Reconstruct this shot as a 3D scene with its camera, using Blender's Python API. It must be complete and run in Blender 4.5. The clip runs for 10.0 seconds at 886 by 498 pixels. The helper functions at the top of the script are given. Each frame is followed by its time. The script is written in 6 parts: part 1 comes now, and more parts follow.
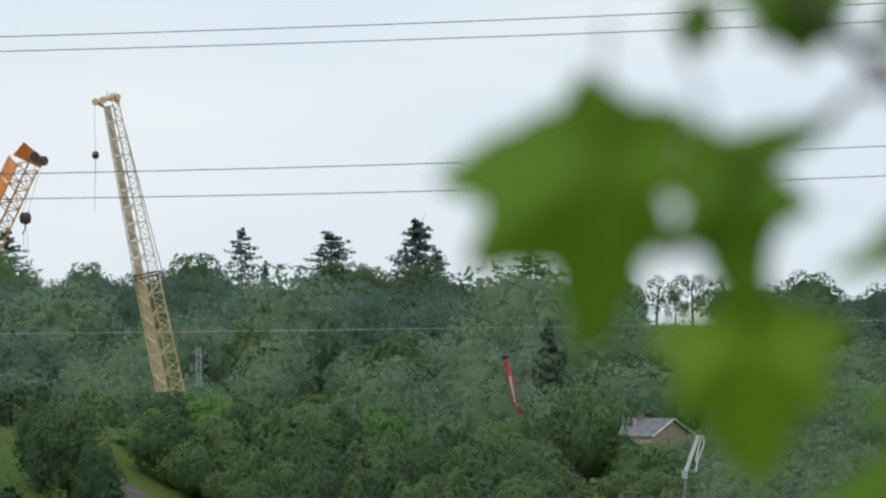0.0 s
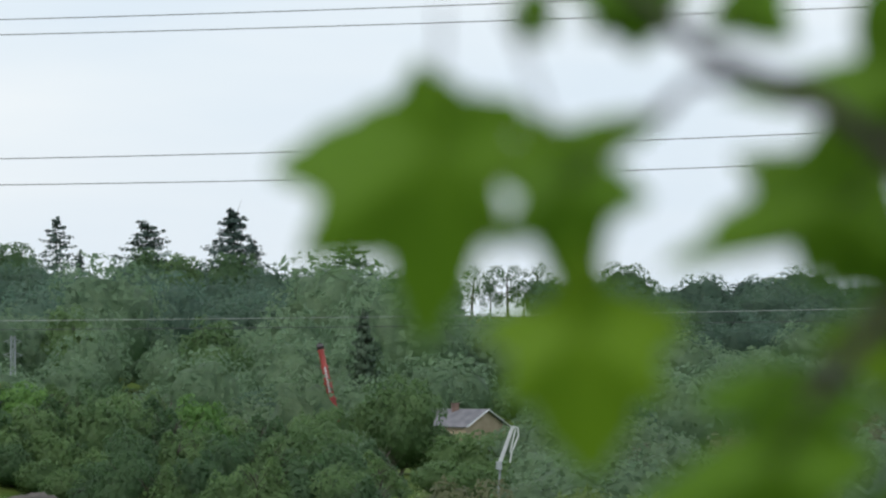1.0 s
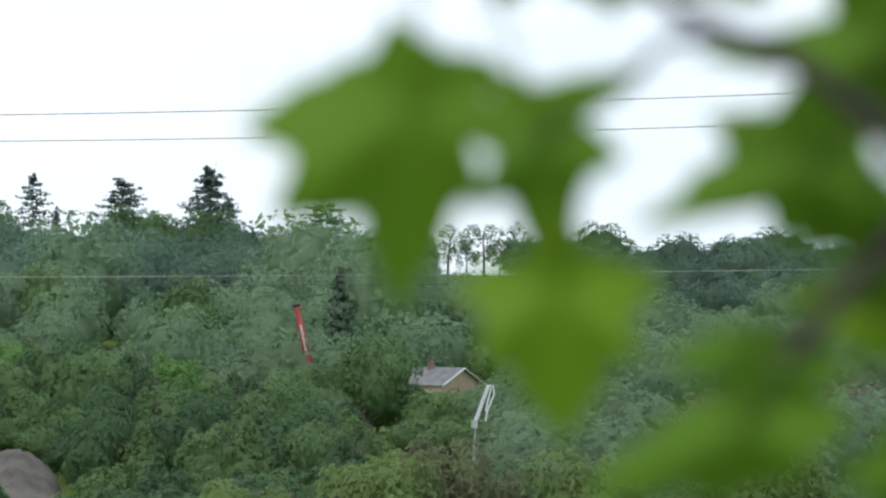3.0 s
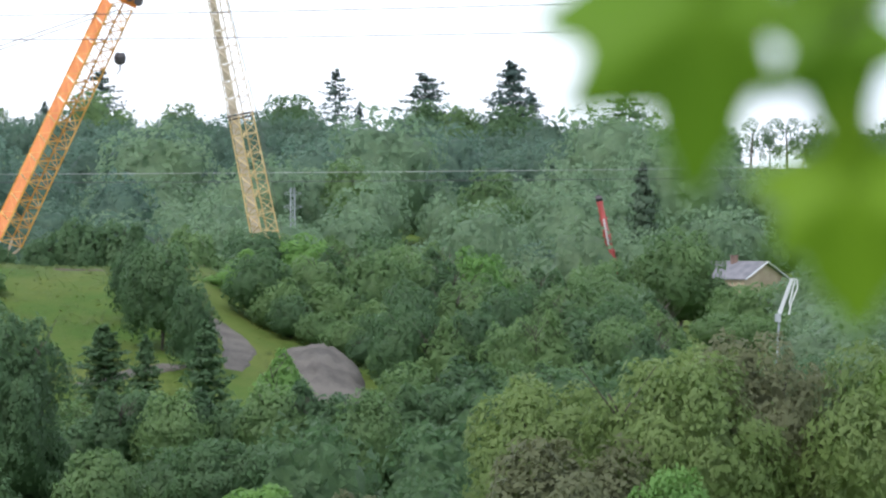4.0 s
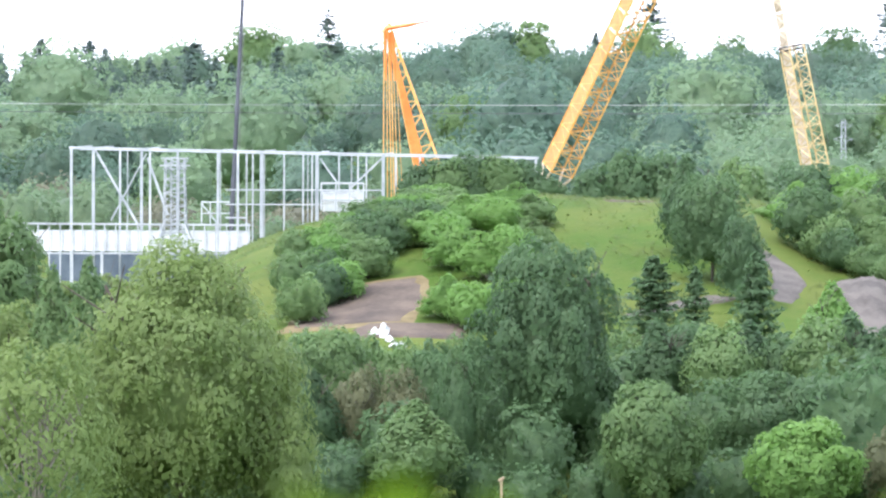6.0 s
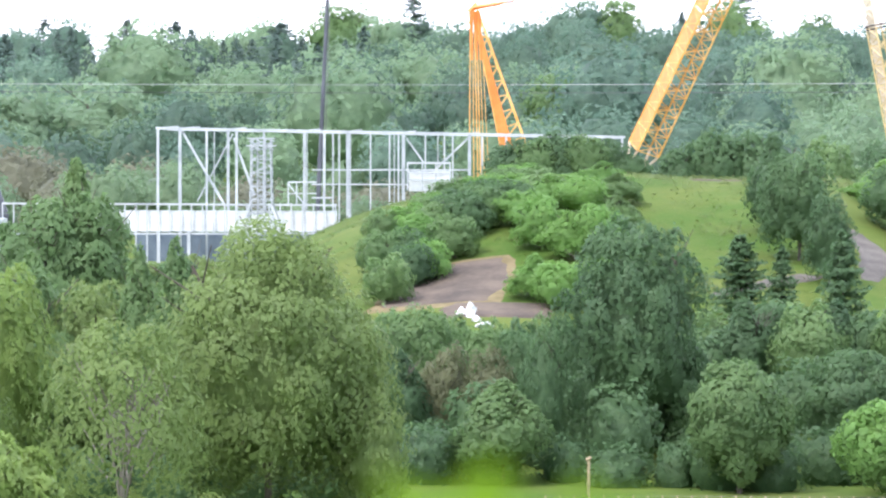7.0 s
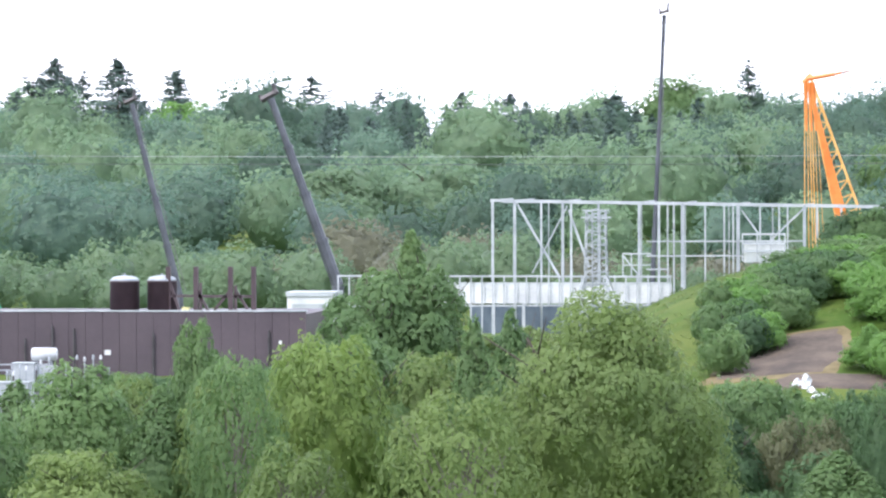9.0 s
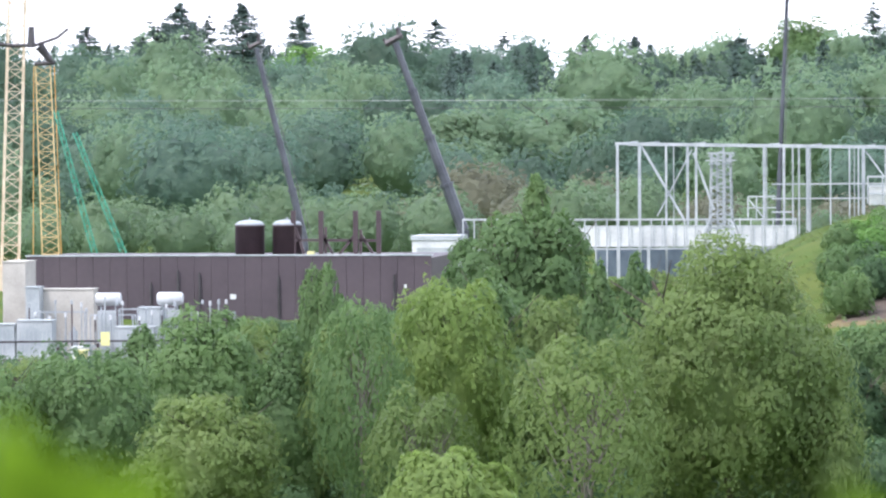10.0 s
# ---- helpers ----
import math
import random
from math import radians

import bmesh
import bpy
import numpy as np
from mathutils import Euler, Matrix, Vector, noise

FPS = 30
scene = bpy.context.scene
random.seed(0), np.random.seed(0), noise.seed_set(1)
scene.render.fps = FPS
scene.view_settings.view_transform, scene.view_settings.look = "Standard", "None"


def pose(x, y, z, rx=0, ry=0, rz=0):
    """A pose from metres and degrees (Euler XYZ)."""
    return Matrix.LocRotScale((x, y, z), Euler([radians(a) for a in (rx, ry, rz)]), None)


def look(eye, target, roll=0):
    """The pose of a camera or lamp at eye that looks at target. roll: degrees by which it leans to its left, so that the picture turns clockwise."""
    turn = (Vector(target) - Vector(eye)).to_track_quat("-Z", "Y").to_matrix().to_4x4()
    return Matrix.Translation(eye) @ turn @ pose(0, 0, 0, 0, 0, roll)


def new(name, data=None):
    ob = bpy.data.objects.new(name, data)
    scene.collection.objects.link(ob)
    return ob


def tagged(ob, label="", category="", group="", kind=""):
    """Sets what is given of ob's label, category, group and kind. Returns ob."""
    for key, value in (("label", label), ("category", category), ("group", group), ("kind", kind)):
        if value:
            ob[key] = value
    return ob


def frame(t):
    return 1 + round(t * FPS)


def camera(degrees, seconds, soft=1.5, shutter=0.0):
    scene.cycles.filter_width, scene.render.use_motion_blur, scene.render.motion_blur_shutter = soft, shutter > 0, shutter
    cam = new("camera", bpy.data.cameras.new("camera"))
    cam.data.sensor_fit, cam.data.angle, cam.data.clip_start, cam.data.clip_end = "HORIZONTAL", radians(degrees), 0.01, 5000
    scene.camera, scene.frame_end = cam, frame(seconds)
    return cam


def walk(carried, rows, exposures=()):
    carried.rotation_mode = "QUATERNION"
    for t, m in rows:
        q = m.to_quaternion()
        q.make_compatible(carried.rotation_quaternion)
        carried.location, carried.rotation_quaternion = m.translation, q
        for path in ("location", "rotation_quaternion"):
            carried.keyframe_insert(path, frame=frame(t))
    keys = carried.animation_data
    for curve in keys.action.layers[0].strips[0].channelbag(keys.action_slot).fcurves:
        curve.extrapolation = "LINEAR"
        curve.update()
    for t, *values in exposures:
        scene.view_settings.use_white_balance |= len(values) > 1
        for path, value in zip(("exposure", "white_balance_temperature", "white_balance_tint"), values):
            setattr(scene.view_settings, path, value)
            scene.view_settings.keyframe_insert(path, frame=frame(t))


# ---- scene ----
EYE = 32.0  # height of the viewpoint on its hillside above the valley field
cam = camera(8.9656, 10.0, soft=2.3)
cam.data.dof.use_dof = True
cam.data.dof.focus_distance = 620.0
cam.data.dof.aperture_fstop = 6.2


def aim(dx, yaw, pitch, roll):
    """The viewpoint, turned by yaw to the right of north, pitch up and roll, in degrees."""
    return pose(dx, 0, EYE) @ pose(0, 0, 0, 0, 0, -yaw) @ pose(0, 0, 0, 90 + pitch) @ pose(0, 0, 0, 0, 0, roll)


WALK = [
    (0.0, 0.021, 4.4716, 0.8327, -0.202),
    (0.5, 0.011, 5.4218, 0.9007, -0.181),
    (1.0, 0.004, 6.3443, 0.7315, 0.020),
    (1.5, 0.001, 6.9782, 0.5871, 0.064),
    (2.0, 0.000, 7.1915, 0.5182, 0.152),
    (3.3, 0.009, 6.1847, 0.0893, 0.281),
    (3.5, 0.011, 5.7902, -0.1197, 0.257),
    (4.0, 0.014, 3.5173, -0.7700, 0.041),
    (4.5, 0.011, 1.5449, -1.5434, -0.037),
    (5.0, 0.008, -0.0000, -1.4280, -0.059),
    (5.5, 0.008, -1.4216, -1.6673, 0.205),
    (5.7, 0.008, -1.8392, -1.4739, 0.270),
    (6.8, 0.008, -2.3961, -1.5928, 0.141),
    (7.0, 0.008, -2.9326, -1.6860, 0.076),
    (7.5, 0.008, -3.9628, -1.5966, -0.000),
    (8.0, 0.008, -5.2123, -1.5280, 0.025),
    (8.5, 0.008, -6.0103, -1.1710, -0.032),
    (9.0, 0.008, -6.3262, -0.9562, -0.167),
    (9.5, 0.008, -6.9953, -1.1139, -0.296),
    (10.0, 0.008, -7.5955, -1.5223, -0.369),]
walk(cam, [(t, aim(dx, y, p, r)) for t, dx, y, p, r in WALK],
     [(0.0, -0.1, 6500, 10), (1.0, -0.05, 6500, 10), (2.0, 0.22, 6500, 10), (3.3, 0.32, 6400, 10), (3.6, 0.4, 6350, 11), (4.0, 0.8, 6300, 15), (4.5, 1.52, 6250, 21),
      (5.0, 1.74, 6250, 21), (5.5, 1.81, 6250, 21), (7.5, 1.79, 6250, 21), (8.5, 1.66, 6250, 21), (9.2, 1.43, 6250, 21), (10.0, 1.38, 6250, 21)])

# ---- daylight: a bright overcast sky with a weak, very soft sun ----
world = bpy.data.worlds.new("overcast_sky")
scene.world = world
world.use_nodes = True
wn, wl = world.node_tree.nodes, world.node_tree.links
wn.clear()
w_out = wn.new("ShaderNodeOutputWorld")
w_bg = wn.new("ShaderNodeBackground")
w_sky = wn.new("ShaderNodeTexSky")
w_sky.sky_type = "NISHITA"
w_sky.sun_disc = False
w_sky.sun_elevation = radians(48)
w_sky.sun_rotation = radians(215)
w_co = wn.new("ShaderNodeTexCoord")
w_map = wn.new("ShaderNodeMapping")
w_map.inputs["Scale"].default_value = (5, 5, 22)
w_noise = wn.new("ShaderNodeTexNoise")
w_noise.inputs["Scale"].default_value = 1.3
w_noise.inputs["Detail"].default_value = 4
w_ramp = wn.new("ShaderNodeValToRGB")
w_ramp.color_ramp.elements[0].position = 0.3
w_ramp.color_ramp.elements[0].color = (6.7, 7.8, 8.9, 1)
w_ramp.color_ramp.elements[1].position = 0.7
w_ramp.color_ramp.elements[1].color = (8.2, 8.8, 9.3, 1)
w_mix = wn.new("ShaderNodeMixRGB")
w_mix.inputs[0].default_value = 0.9
wl.new(w_co.outputs["Generated"], w_map.inputs[0])
wl.new(w_map.outputs[0], w_noise.inputs["Vector"])
wl.new(w_noise.outputs["Fac"], w_ramp.inputs[0])
wl.new(w_sky.outputs[0], w_mix.inputs[1])
wl.new(w_ramp.outputs[0], w_mix.inputs[2])
wl.new(w_mix.outputs[0], w_bg.inputs["Color"])
w_bg.inputs["Strength"].default_value = 0.112
wl.new(w_bg.outputs[0], w_out.inputs[0])

sun_data = bpy.data.lights.new("sun", "SUN")
sun_data.energy = 1.3
sun_data.angle = radians(14)
sun_data.color = (1.0, 0.95, 0.86)
sun = new("sun", sun_data)
sun.matrix_world = look((-60, -80, 130), (0, 0, 0))


# ---- materials ----
def node_mat(name):
    m = bpy.data.materials.new(name)
    m.use_nodes = True
    n = m.node_tree.nodes
    return m, n, m.node_tree.links, n["Principled BSDF"]


def surf(name, c1, c2, scale=1.0, rough=0.7, metal=0.0, bump=0.0, fine=12.0, contrast=(0.35, 0.65)):
    """A surface of two mingling colours: broad stains and fine grain, with a little relief."""
    m, n, l, b = node_mat(name)
    co = n.new("ShaderNodeTexCoord")
    a = n.new("ShaderNodeTexNoise")
    a.inputs["Scale"].default_value = scale
    a.inputs["Detail"].default_value = 6
    f = n.new("ShaderNodeTexNoise")
    f.inputs["Scale"].default_value = scale * fine
    f.inputs["Detail"].default_value = 3
    mx = n.new("ShaderNodeMath")
    mx.operation = "MULTIPLY_ADD"
    mx.inputs[1].default_value = 0.35
    r = n.new("ShaderNodeValToRGB")
    r.color_ramp.elements[0].position, r.color_ramp.elements[1].position = contrast[0] + 0.17, contrast[1] + 0.17
    r.color_ramp.elements[0].color, r.color_ramp.elements[1].color = (*c1, 1), (*c2, 1)
    for t in (a, f):
        l.new(co.outputs["Object"], t.inputs["Vector"])
    l.new(f.outputs["Fac"], mx.inputs[0])
    l.new(a.outputs["Fac"], mx.inputs[2])
    l.new(mx.outputs[0], r.inputs[0])
    l.new(r.outputs[0], b.inputs["Base Color"])
    b.inputs["Roughness"].default_value = rough
    b.inputs["Metallic"].default_value = metal
    if rough > 0.92:
        b.inputs["Specular IOR Level"].default_value = 0.1
    if bump:
        bp = n.new("ShaderNodeBump")
        bp.inputs["Strength"].default_value = bump
        bp.inputs["Distance"].default_value = 0.05
        l.new(f.outputs["Fac"], bp.inputs["Height"])
        l.new(bp.outputs[0], b.inputs["Normal"])
    return m


INNER = {}


def leaf_mat(name, c1, c2, patch=0.12, through_light=0.25, tree_var=0.3, leaves=0.0, hang=1.0):
    """Foliage between two greens, varied by leaf, patch and tree; light comes through.
    With leaves (tufts a metre) the sprays break up into tufts, and a closed twin of the material serves the inner mass."""
    for inner in ((False, True) if leaves else (False,)):
        m, n, l, b = node_mat(name + ("_inner" if inner else ""))
        geo = n.new("ShaderNodeNewGeometry")
        info = n.new("ShaderNodeObjectInfo")
        no = n.new("ShaderNodeTexNoise")
        no.inputs["Scale"].default_value = patch
        no.inputs["Detail"].default_value = 3
        l.new(geo.outputs["Position"], no.inputs["Vector"])
        s1 = n.new("ShaderNodeMath")
        s1.operation = "MULTIPLY_ADD"
        s1.inputs[1].default_value = 0.32
        k = n.new("ShaderNodeMapRange")
        k.inputs["From Min"].default_value, k.inputs["From Max"].default_value = 0.3, 0.7
        k.inputs["To Max"].default_value = 0.55 - tree_var * 0.5
        k.clamp = True
        l.new(no.outputs["Fac"], k.inputs["Value"])
        l.new(k.outputs[0], s1.inputs[2])
        s2 = n.new("ShaderNodeMath")
        s2.operation = "MULTIPLY_ADD"
        s2.inputs[1].default_value = tree_var
        l.new(info.outputs["Random"], s2.inputs[0])
        l.new(s1.outputs[0], s2.inputs[2])
        mix = n.new("ShaderNodeMixRGB")
        mix.inputs[1].default_value, mix.inputs[2].default_value = (*c1, 1), (*c2, 1)
        l.new(s2.outputs[0], mix.inputs[0])
        l.new(mix.outputs[0], b.inputs["Base Color"])
        b.inputs["Roughness"].default_value = 0.5
        b.inputs["Specular IOR Level"].default_value = 0.28 if leaves else 0.15
        tr = n.new("ShaderNodeBsdfTranslucent")
        l.new(mix.outputs[0], tr.inputs["Color"])
        sh = n.new("ShaderNodeMixShader")
        sh.inputs[0].default_value = through_light
        l.new(b.outputs[0], sh.inputs[1])
        l.new(tr.outputs[0], sh.inputs[2])
        last = sh
        if leaves:
            mp = n.new("ShaderNodeMapping")
            mp.inputs["Scale"].default_value = (leaves, leaves, leaves * hang)
            l.new(geo.outputs["Position"], mp.inputs["Vector"])
            vo = n.new("ShaderNodeTexVoronoi")
            vo.inputs["Scale"].default_value = 1.0
            l.new(mp.outputs[0], vo.inputs["Vector"])
            bw = n.new("ShaderNodeSeparateColor")
            l.new(vo.outputs["Color"], bw.inputs[0])
            l.new(bw.outputs[0], s1.inputs[0])
            bp = n.new("ShaderNodeBump")
            bp.invert = True
            bp.inputs["Strength"].default_value = 0.45
            bp.inputs["Distance"].default_value = 0.5 / leaves
            l.new(vo.outputs["Distance"], bp.inputs["Height"])
            l.new(bp.outputs[0], b.inputs["Normal"])
            if not inner:
                gap = n.new("ShaderNodeMath")
                gap.operation = "GREATER_THAN"
                gap.inputs[1].default_value = 0.66
                l.new(vo.outputs["Distance"], gap.inputs[0])
                clear = n.new("ShaderNodeBsdfTransparent")
                last = n.new("ShaderNodeMixShader")
                l.new(gap.outputs[0], last.inputs[0])
                l.new(sh.outputs[0], last.inputs[1])
                l.new(clear.outputs[0], last.inputs[2])
        else:
            l.new(geo.outputs["Random Per Island"], s1.inputs[0])
        l.new(last.outputs[0], n["Material Output"].inputs["Surface"])
        if inner:
            INNER[name] = m
        else:
            outer = m
    return outer


LEAF = {
    "mid": leaf_mat("leaves_mid_green", (0.092, 0.172, 0.070), (0.192, 0.305, 0.115), 0.12, 0.54, 0.3, 4.6),
    "dark": leaf_mat("leaves_dark_green", (0.064, 0.128, 0.064), (0.126, 0.222, 0.092), 0.12, 0.54, 0.3, 4.6),
    "bright": leaf_mat("leaves_bright_green", (0.108, 0.240, 0.062), (0.220, 0.390, 0.105), 0.12, 0.54, 0.3, 4.6),
    "olive": leaf_mat("leaves_olive_birch", (0.118, 0.188, 0.062), (0.225, 0.312, 0.100), 0.12, 0.54, 0.3, 6.5, 0.45),
    "lime": leaf_mat("leaves_yellow_green", (0.135, 0.225, 0.062), (0.260, 0.360, 0.098), 0.12, 0.54, 0.3, 5.0, 0.7),
    "brown": leaf_mat("leaves_brownish", (0.125, 0.150, 0.080), (0.205, 0.220, 0.112), 0.12, 0.54, 0.3, 4.5, 0.7),
    "youngpine": leaf_mat("needles_young", (0.070, 0.122, 0.078), (0.125, 0.190, 0.108), 0.12, 0.25, 0.3, 4.0),
    # far foliage: distance haze is put into these paler, bluer base colours
    "far": leaf_mat("leaves_far_wood_hazed", (0.100, 0.178, 0.138), (0.188, 0.292, 0.195), 0.05, 0.56, 0.0, 1.9),
    "farlight": leaf_mat("leaves_far_light_hazed", (0.152, 0.248, 0.150), (0.248, 0.360, 0.200), 0.05, 0.56, 0.0, 1.9),
    "fardark": leaf_mat("leaves_far_dark_hazed", (0.082, 0.146, 0.112), (0.145, 0.230, 0.145), 0.05, 0.56, 0.0, 1.9),
    "farscrub": leaf_mat("leaves_far_scrub_hazed", (0.122, 0.200, 0.112), (0.205, 0.298, 0.160), 0.06, 0.5, 0.0, 2.2),
    "farbrown": leaf_mat("leaves_far_brownish_hazed", (0.150, 0.165, 0.112), (0.215, 0.215, 0.140), 0.06, 0.5, 0.0, 2.2),
    "farpine": leaf_mat("needles_far_stand_hazed", (0.058, 0.100, 0.090), (0.102, 0.154, 0.122), 0.05, 0.3, 0.0, 1.9),
    "grass": leaf_mat("grass_tufts", (0.062, 0.106, 0.020), (0.110, 0.138, 0.034), 0.1, 0.5, 0.0),
    "blossom": leaf_mat("blossom_white", (0.45, 0.42, 0.33), (0.70, 0.66, 0.55)),
    "yellow": leaf_mat("flowers_yellow", (0.34, 0.42, 0.06), (0.52, 0.56, 0.08)),
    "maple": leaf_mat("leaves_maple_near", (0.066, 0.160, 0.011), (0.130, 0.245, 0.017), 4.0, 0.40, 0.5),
    # brighter maple copy: light put into upper leaves' colour; also the young low leaves
    "maplelit": leaf_mat("leaves_maple_lit_young", (0.135, 0.255, 0.014), (0.205, 0.335, 0.024), 4.0, 0.45, 0.4),
}
BARK = surf("bark", (0.05, 0.04, 0.032), (0.13, 0.11, 0.09), 2.0, 0.9, 0, 0.6)
PALE_BARK = surf("pale_grey_bark", (0.15, 0.135, 0.115), (0.27, 0.25, 0.22), 2.0, 0.9, 0, 0.5)
TWIG = surf("twig_bark", (0.020, 0.012, 0.013), (0.042, 0.027, 0.028), 30.0, 0.8)
GRASS = surf("rough_grass", (0.050, 0.096, 0.016), (0.092, 0.120, 0.028), 0.09, 0.95, 0, 0.5, 14.0)
DRY = surf("dry_grass_rim", (0.13, 0.105, 0.055), (0.19, 0.155, 0.085), 0.5, 0.95)
EARTH = surf("bare_earth", (0.072, 0.060, 0.052), (0.130, 0.104, 0.082), 0.22, 0.95, 0, 0.6, 9.0)
GRAVEL = surf("gravel", (0.080, 0.074, 0.068), (0.135, 0.123, 0.110), 0.3, 0.95, 0, 0.6, 10.0)
PALE_TRACK = surf("pale_track", (0.16, 0.16, 0.15), (0.24, 0.235, 0.22), 0.2, 0.95)
ORANGE = surf("crane_orange", (0.56, 0.155, 0.022), (0.70, 0.225, 0.045), 0.5, 0.45)
YELLOW = surf("crane_yellow", (0.60, 0.30, 0.06), (0.74, 0.42, 0.13), 0.5, 0.45)
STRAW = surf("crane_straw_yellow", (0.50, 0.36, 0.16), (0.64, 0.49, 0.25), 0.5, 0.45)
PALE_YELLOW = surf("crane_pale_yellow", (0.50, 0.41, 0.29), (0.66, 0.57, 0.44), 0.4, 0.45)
DARK_STEEL = surf("dark_steel", (0.035, 0.033, 0.036), (0.08, 0.075, 0.08), 0.6, 0.5, 0.3)
GREY_BOOM = surf("grey_boom_paint", (0.040, 0.045, 0.058), (0.082, 0.090, 0.108), 0.4, 0.45)
GALV = surf("galvanised_steel", (0.27, 0.30, 0.32), (0.42, 0.45, 0.47), 0.4, 0.5, 0.2)
WHITE_STEEL = surf("white_steel", (0.30, 0.33, 0.35), (0.46, 0.49, 0.51), 0.3, 0.5)
WHITE_PANEL = surf("white_panel", (0.48, 0.50, 0.51), (0.66, 0.68, 0.68), 0.25, 0.6)
GREY_BOX = surf("grey_cabinet", (0.26, 0.30, 0.31), (0.40, 0.43, 0.44), 0.5, 0.5)
BROWN_CLAD = surf("brown_cladding", (0.056, 0.042, 0.052), (0.076, 0.058, 0.068), 0.15, 0.55, 0, 0.1)
BROWN_TANK = surf("brown_tank", (0.045, 0.030, 0.034), (0.070, 0.047, 0.052), 0.4, 0.45)
RED = surf("red_boom_paint", (0.33, 0.050, 0.045), (0.45, 0.085, 0.072), 0.6, 0.45)
GREEN_BOOM = surf("green_boom_paint", (0.02, 0.25, 0.16), (0.05, 0.38, 0.26), 0.6, 0.45)
ROPE = surf("steel_rope", (0.10, 0.10, 0.11), (0.18, 0.18, 0.19), 1.0, 0.6, 0.3)
WIRE = surf("power_line", (0.07, 0.07, 0.075), (0.11, 0.11, 0.12), 0.02, 0.6, 0.2)
BRIGHT_WIRE = surf("power_line_bright", (0.30, 0.32, 0.33), (0.50, 0.51, 0.51), 0.02, 0.5, 0.2)
SLATE = surf("roof_slate", (0.115, 0.115, 0.130), (0.185, 0.180, 0.195), 0.7, 0.8, 0, 0.3)
TAN_WALL = surf("tan_render", (0.34, 0.27, 0.18), (0.44, 0.36, 0.25), 0.5, 0.9)
BRICK = surf("chimney_brick", (0.15, 0.100, 0.085), (0.23, 0.155, 0.125), 2.0, 0.9)
SIGN_YELLOW = surf("sign_yellow", (0.58, 0.56, 0.22), (0.68, 0.66, 0.30), 1.0, 0.5)
BLUE_PANEL = surf("blue_grey_panel", (0.07, 0.10, 0.14), (0.13, 0.17, 0.21), 0.5, 0.5)
WOOD = surf("weathered_wood", (0.22, 0.17, 0.11), (0.36, 0.28, 0.19), 2.0, 0.9)
DARK_GLASS = surf("dark_window", (0.03, 0.035, 0.04), (0.05, 0.055, 0.06), 0.5, 0.15)


# ---- survey helpers: bearing and rise in tenths of a milliradian, as seen from the viewpoint ----
def at(b, e, d):
    """The point at bearing b and rise e, d metres out."""
    a = b * 1e-4
    return np.array((d * math.sin(a), d * math.cos(a), EYE + d * math.tan(e * 1e-4)))


def on(b, e, y):
    """The same on the upright plane y metres north of the viewpoint."""
    return at(b, e, y / math.cos(b * 1e-4))


def smooth(a, b, x):
    t = np.clip((np.asarray(x, float) - a) / (b - a), 0, 1)
    return t * t * (3 - 2 * t)


PROFILE_D = [0, 14, 60, 120, 250, 380, 442, 480, 520, 600, 850, 1000, 1300, 1500, 1750, 2500, 5000]
PROFILE_Z = [-1.7, -2.0, -10, -19, -30, -31.3, -31.2, -25.5, -22.8, -21.7, -22, -15, -4, 0, 1.5, 0, -12]
MOUND_B = [-960, -860, -760, -690, -600, -480, -200, 180, 320, 600, 900, 1200]
MOUND_H = [0, 2.0, 4.6, 6.5, 8.4, 10.2, 12.0, 11.5, 8.5, 5.0, 2.0, 0]


def ground_z(b, d):
    """Height of the ground at bearing b and distance d: hillside, valley, earth mound, site, wooded hill."""
    b, d = np.asarray(b, float), np.asarray(d, float)
    z = np.interp(d, PROFILE_D, PROFILE_Z)
    z = z + np.interp(b, MOUND_B, MOUND_H) * smooth(492, 590, d) * (1 - smooth(612, 648, d))
    z = z - 1.5 * (1 - smooth(-1420, -1300, b)) * smooth(470, 520, d) * (1 - smooth(620, 680, d))
    z = z + np.sin(b * 0.011 + d * 0.05) * np.cos(d * 0.083 - b * 0.004) * 0.35 * smooth(430, 520, d)
    return EYE + z


def where(b, e):
    """How far out the line of bearing b and rise e meets the ground."""
    d = np.arange(300.0, 1600.0, 0.5)
    under = ground_z(b, d) >= EYE + d * math.tan(e * 1e-4)
    return float(d[np.argmax(under)])


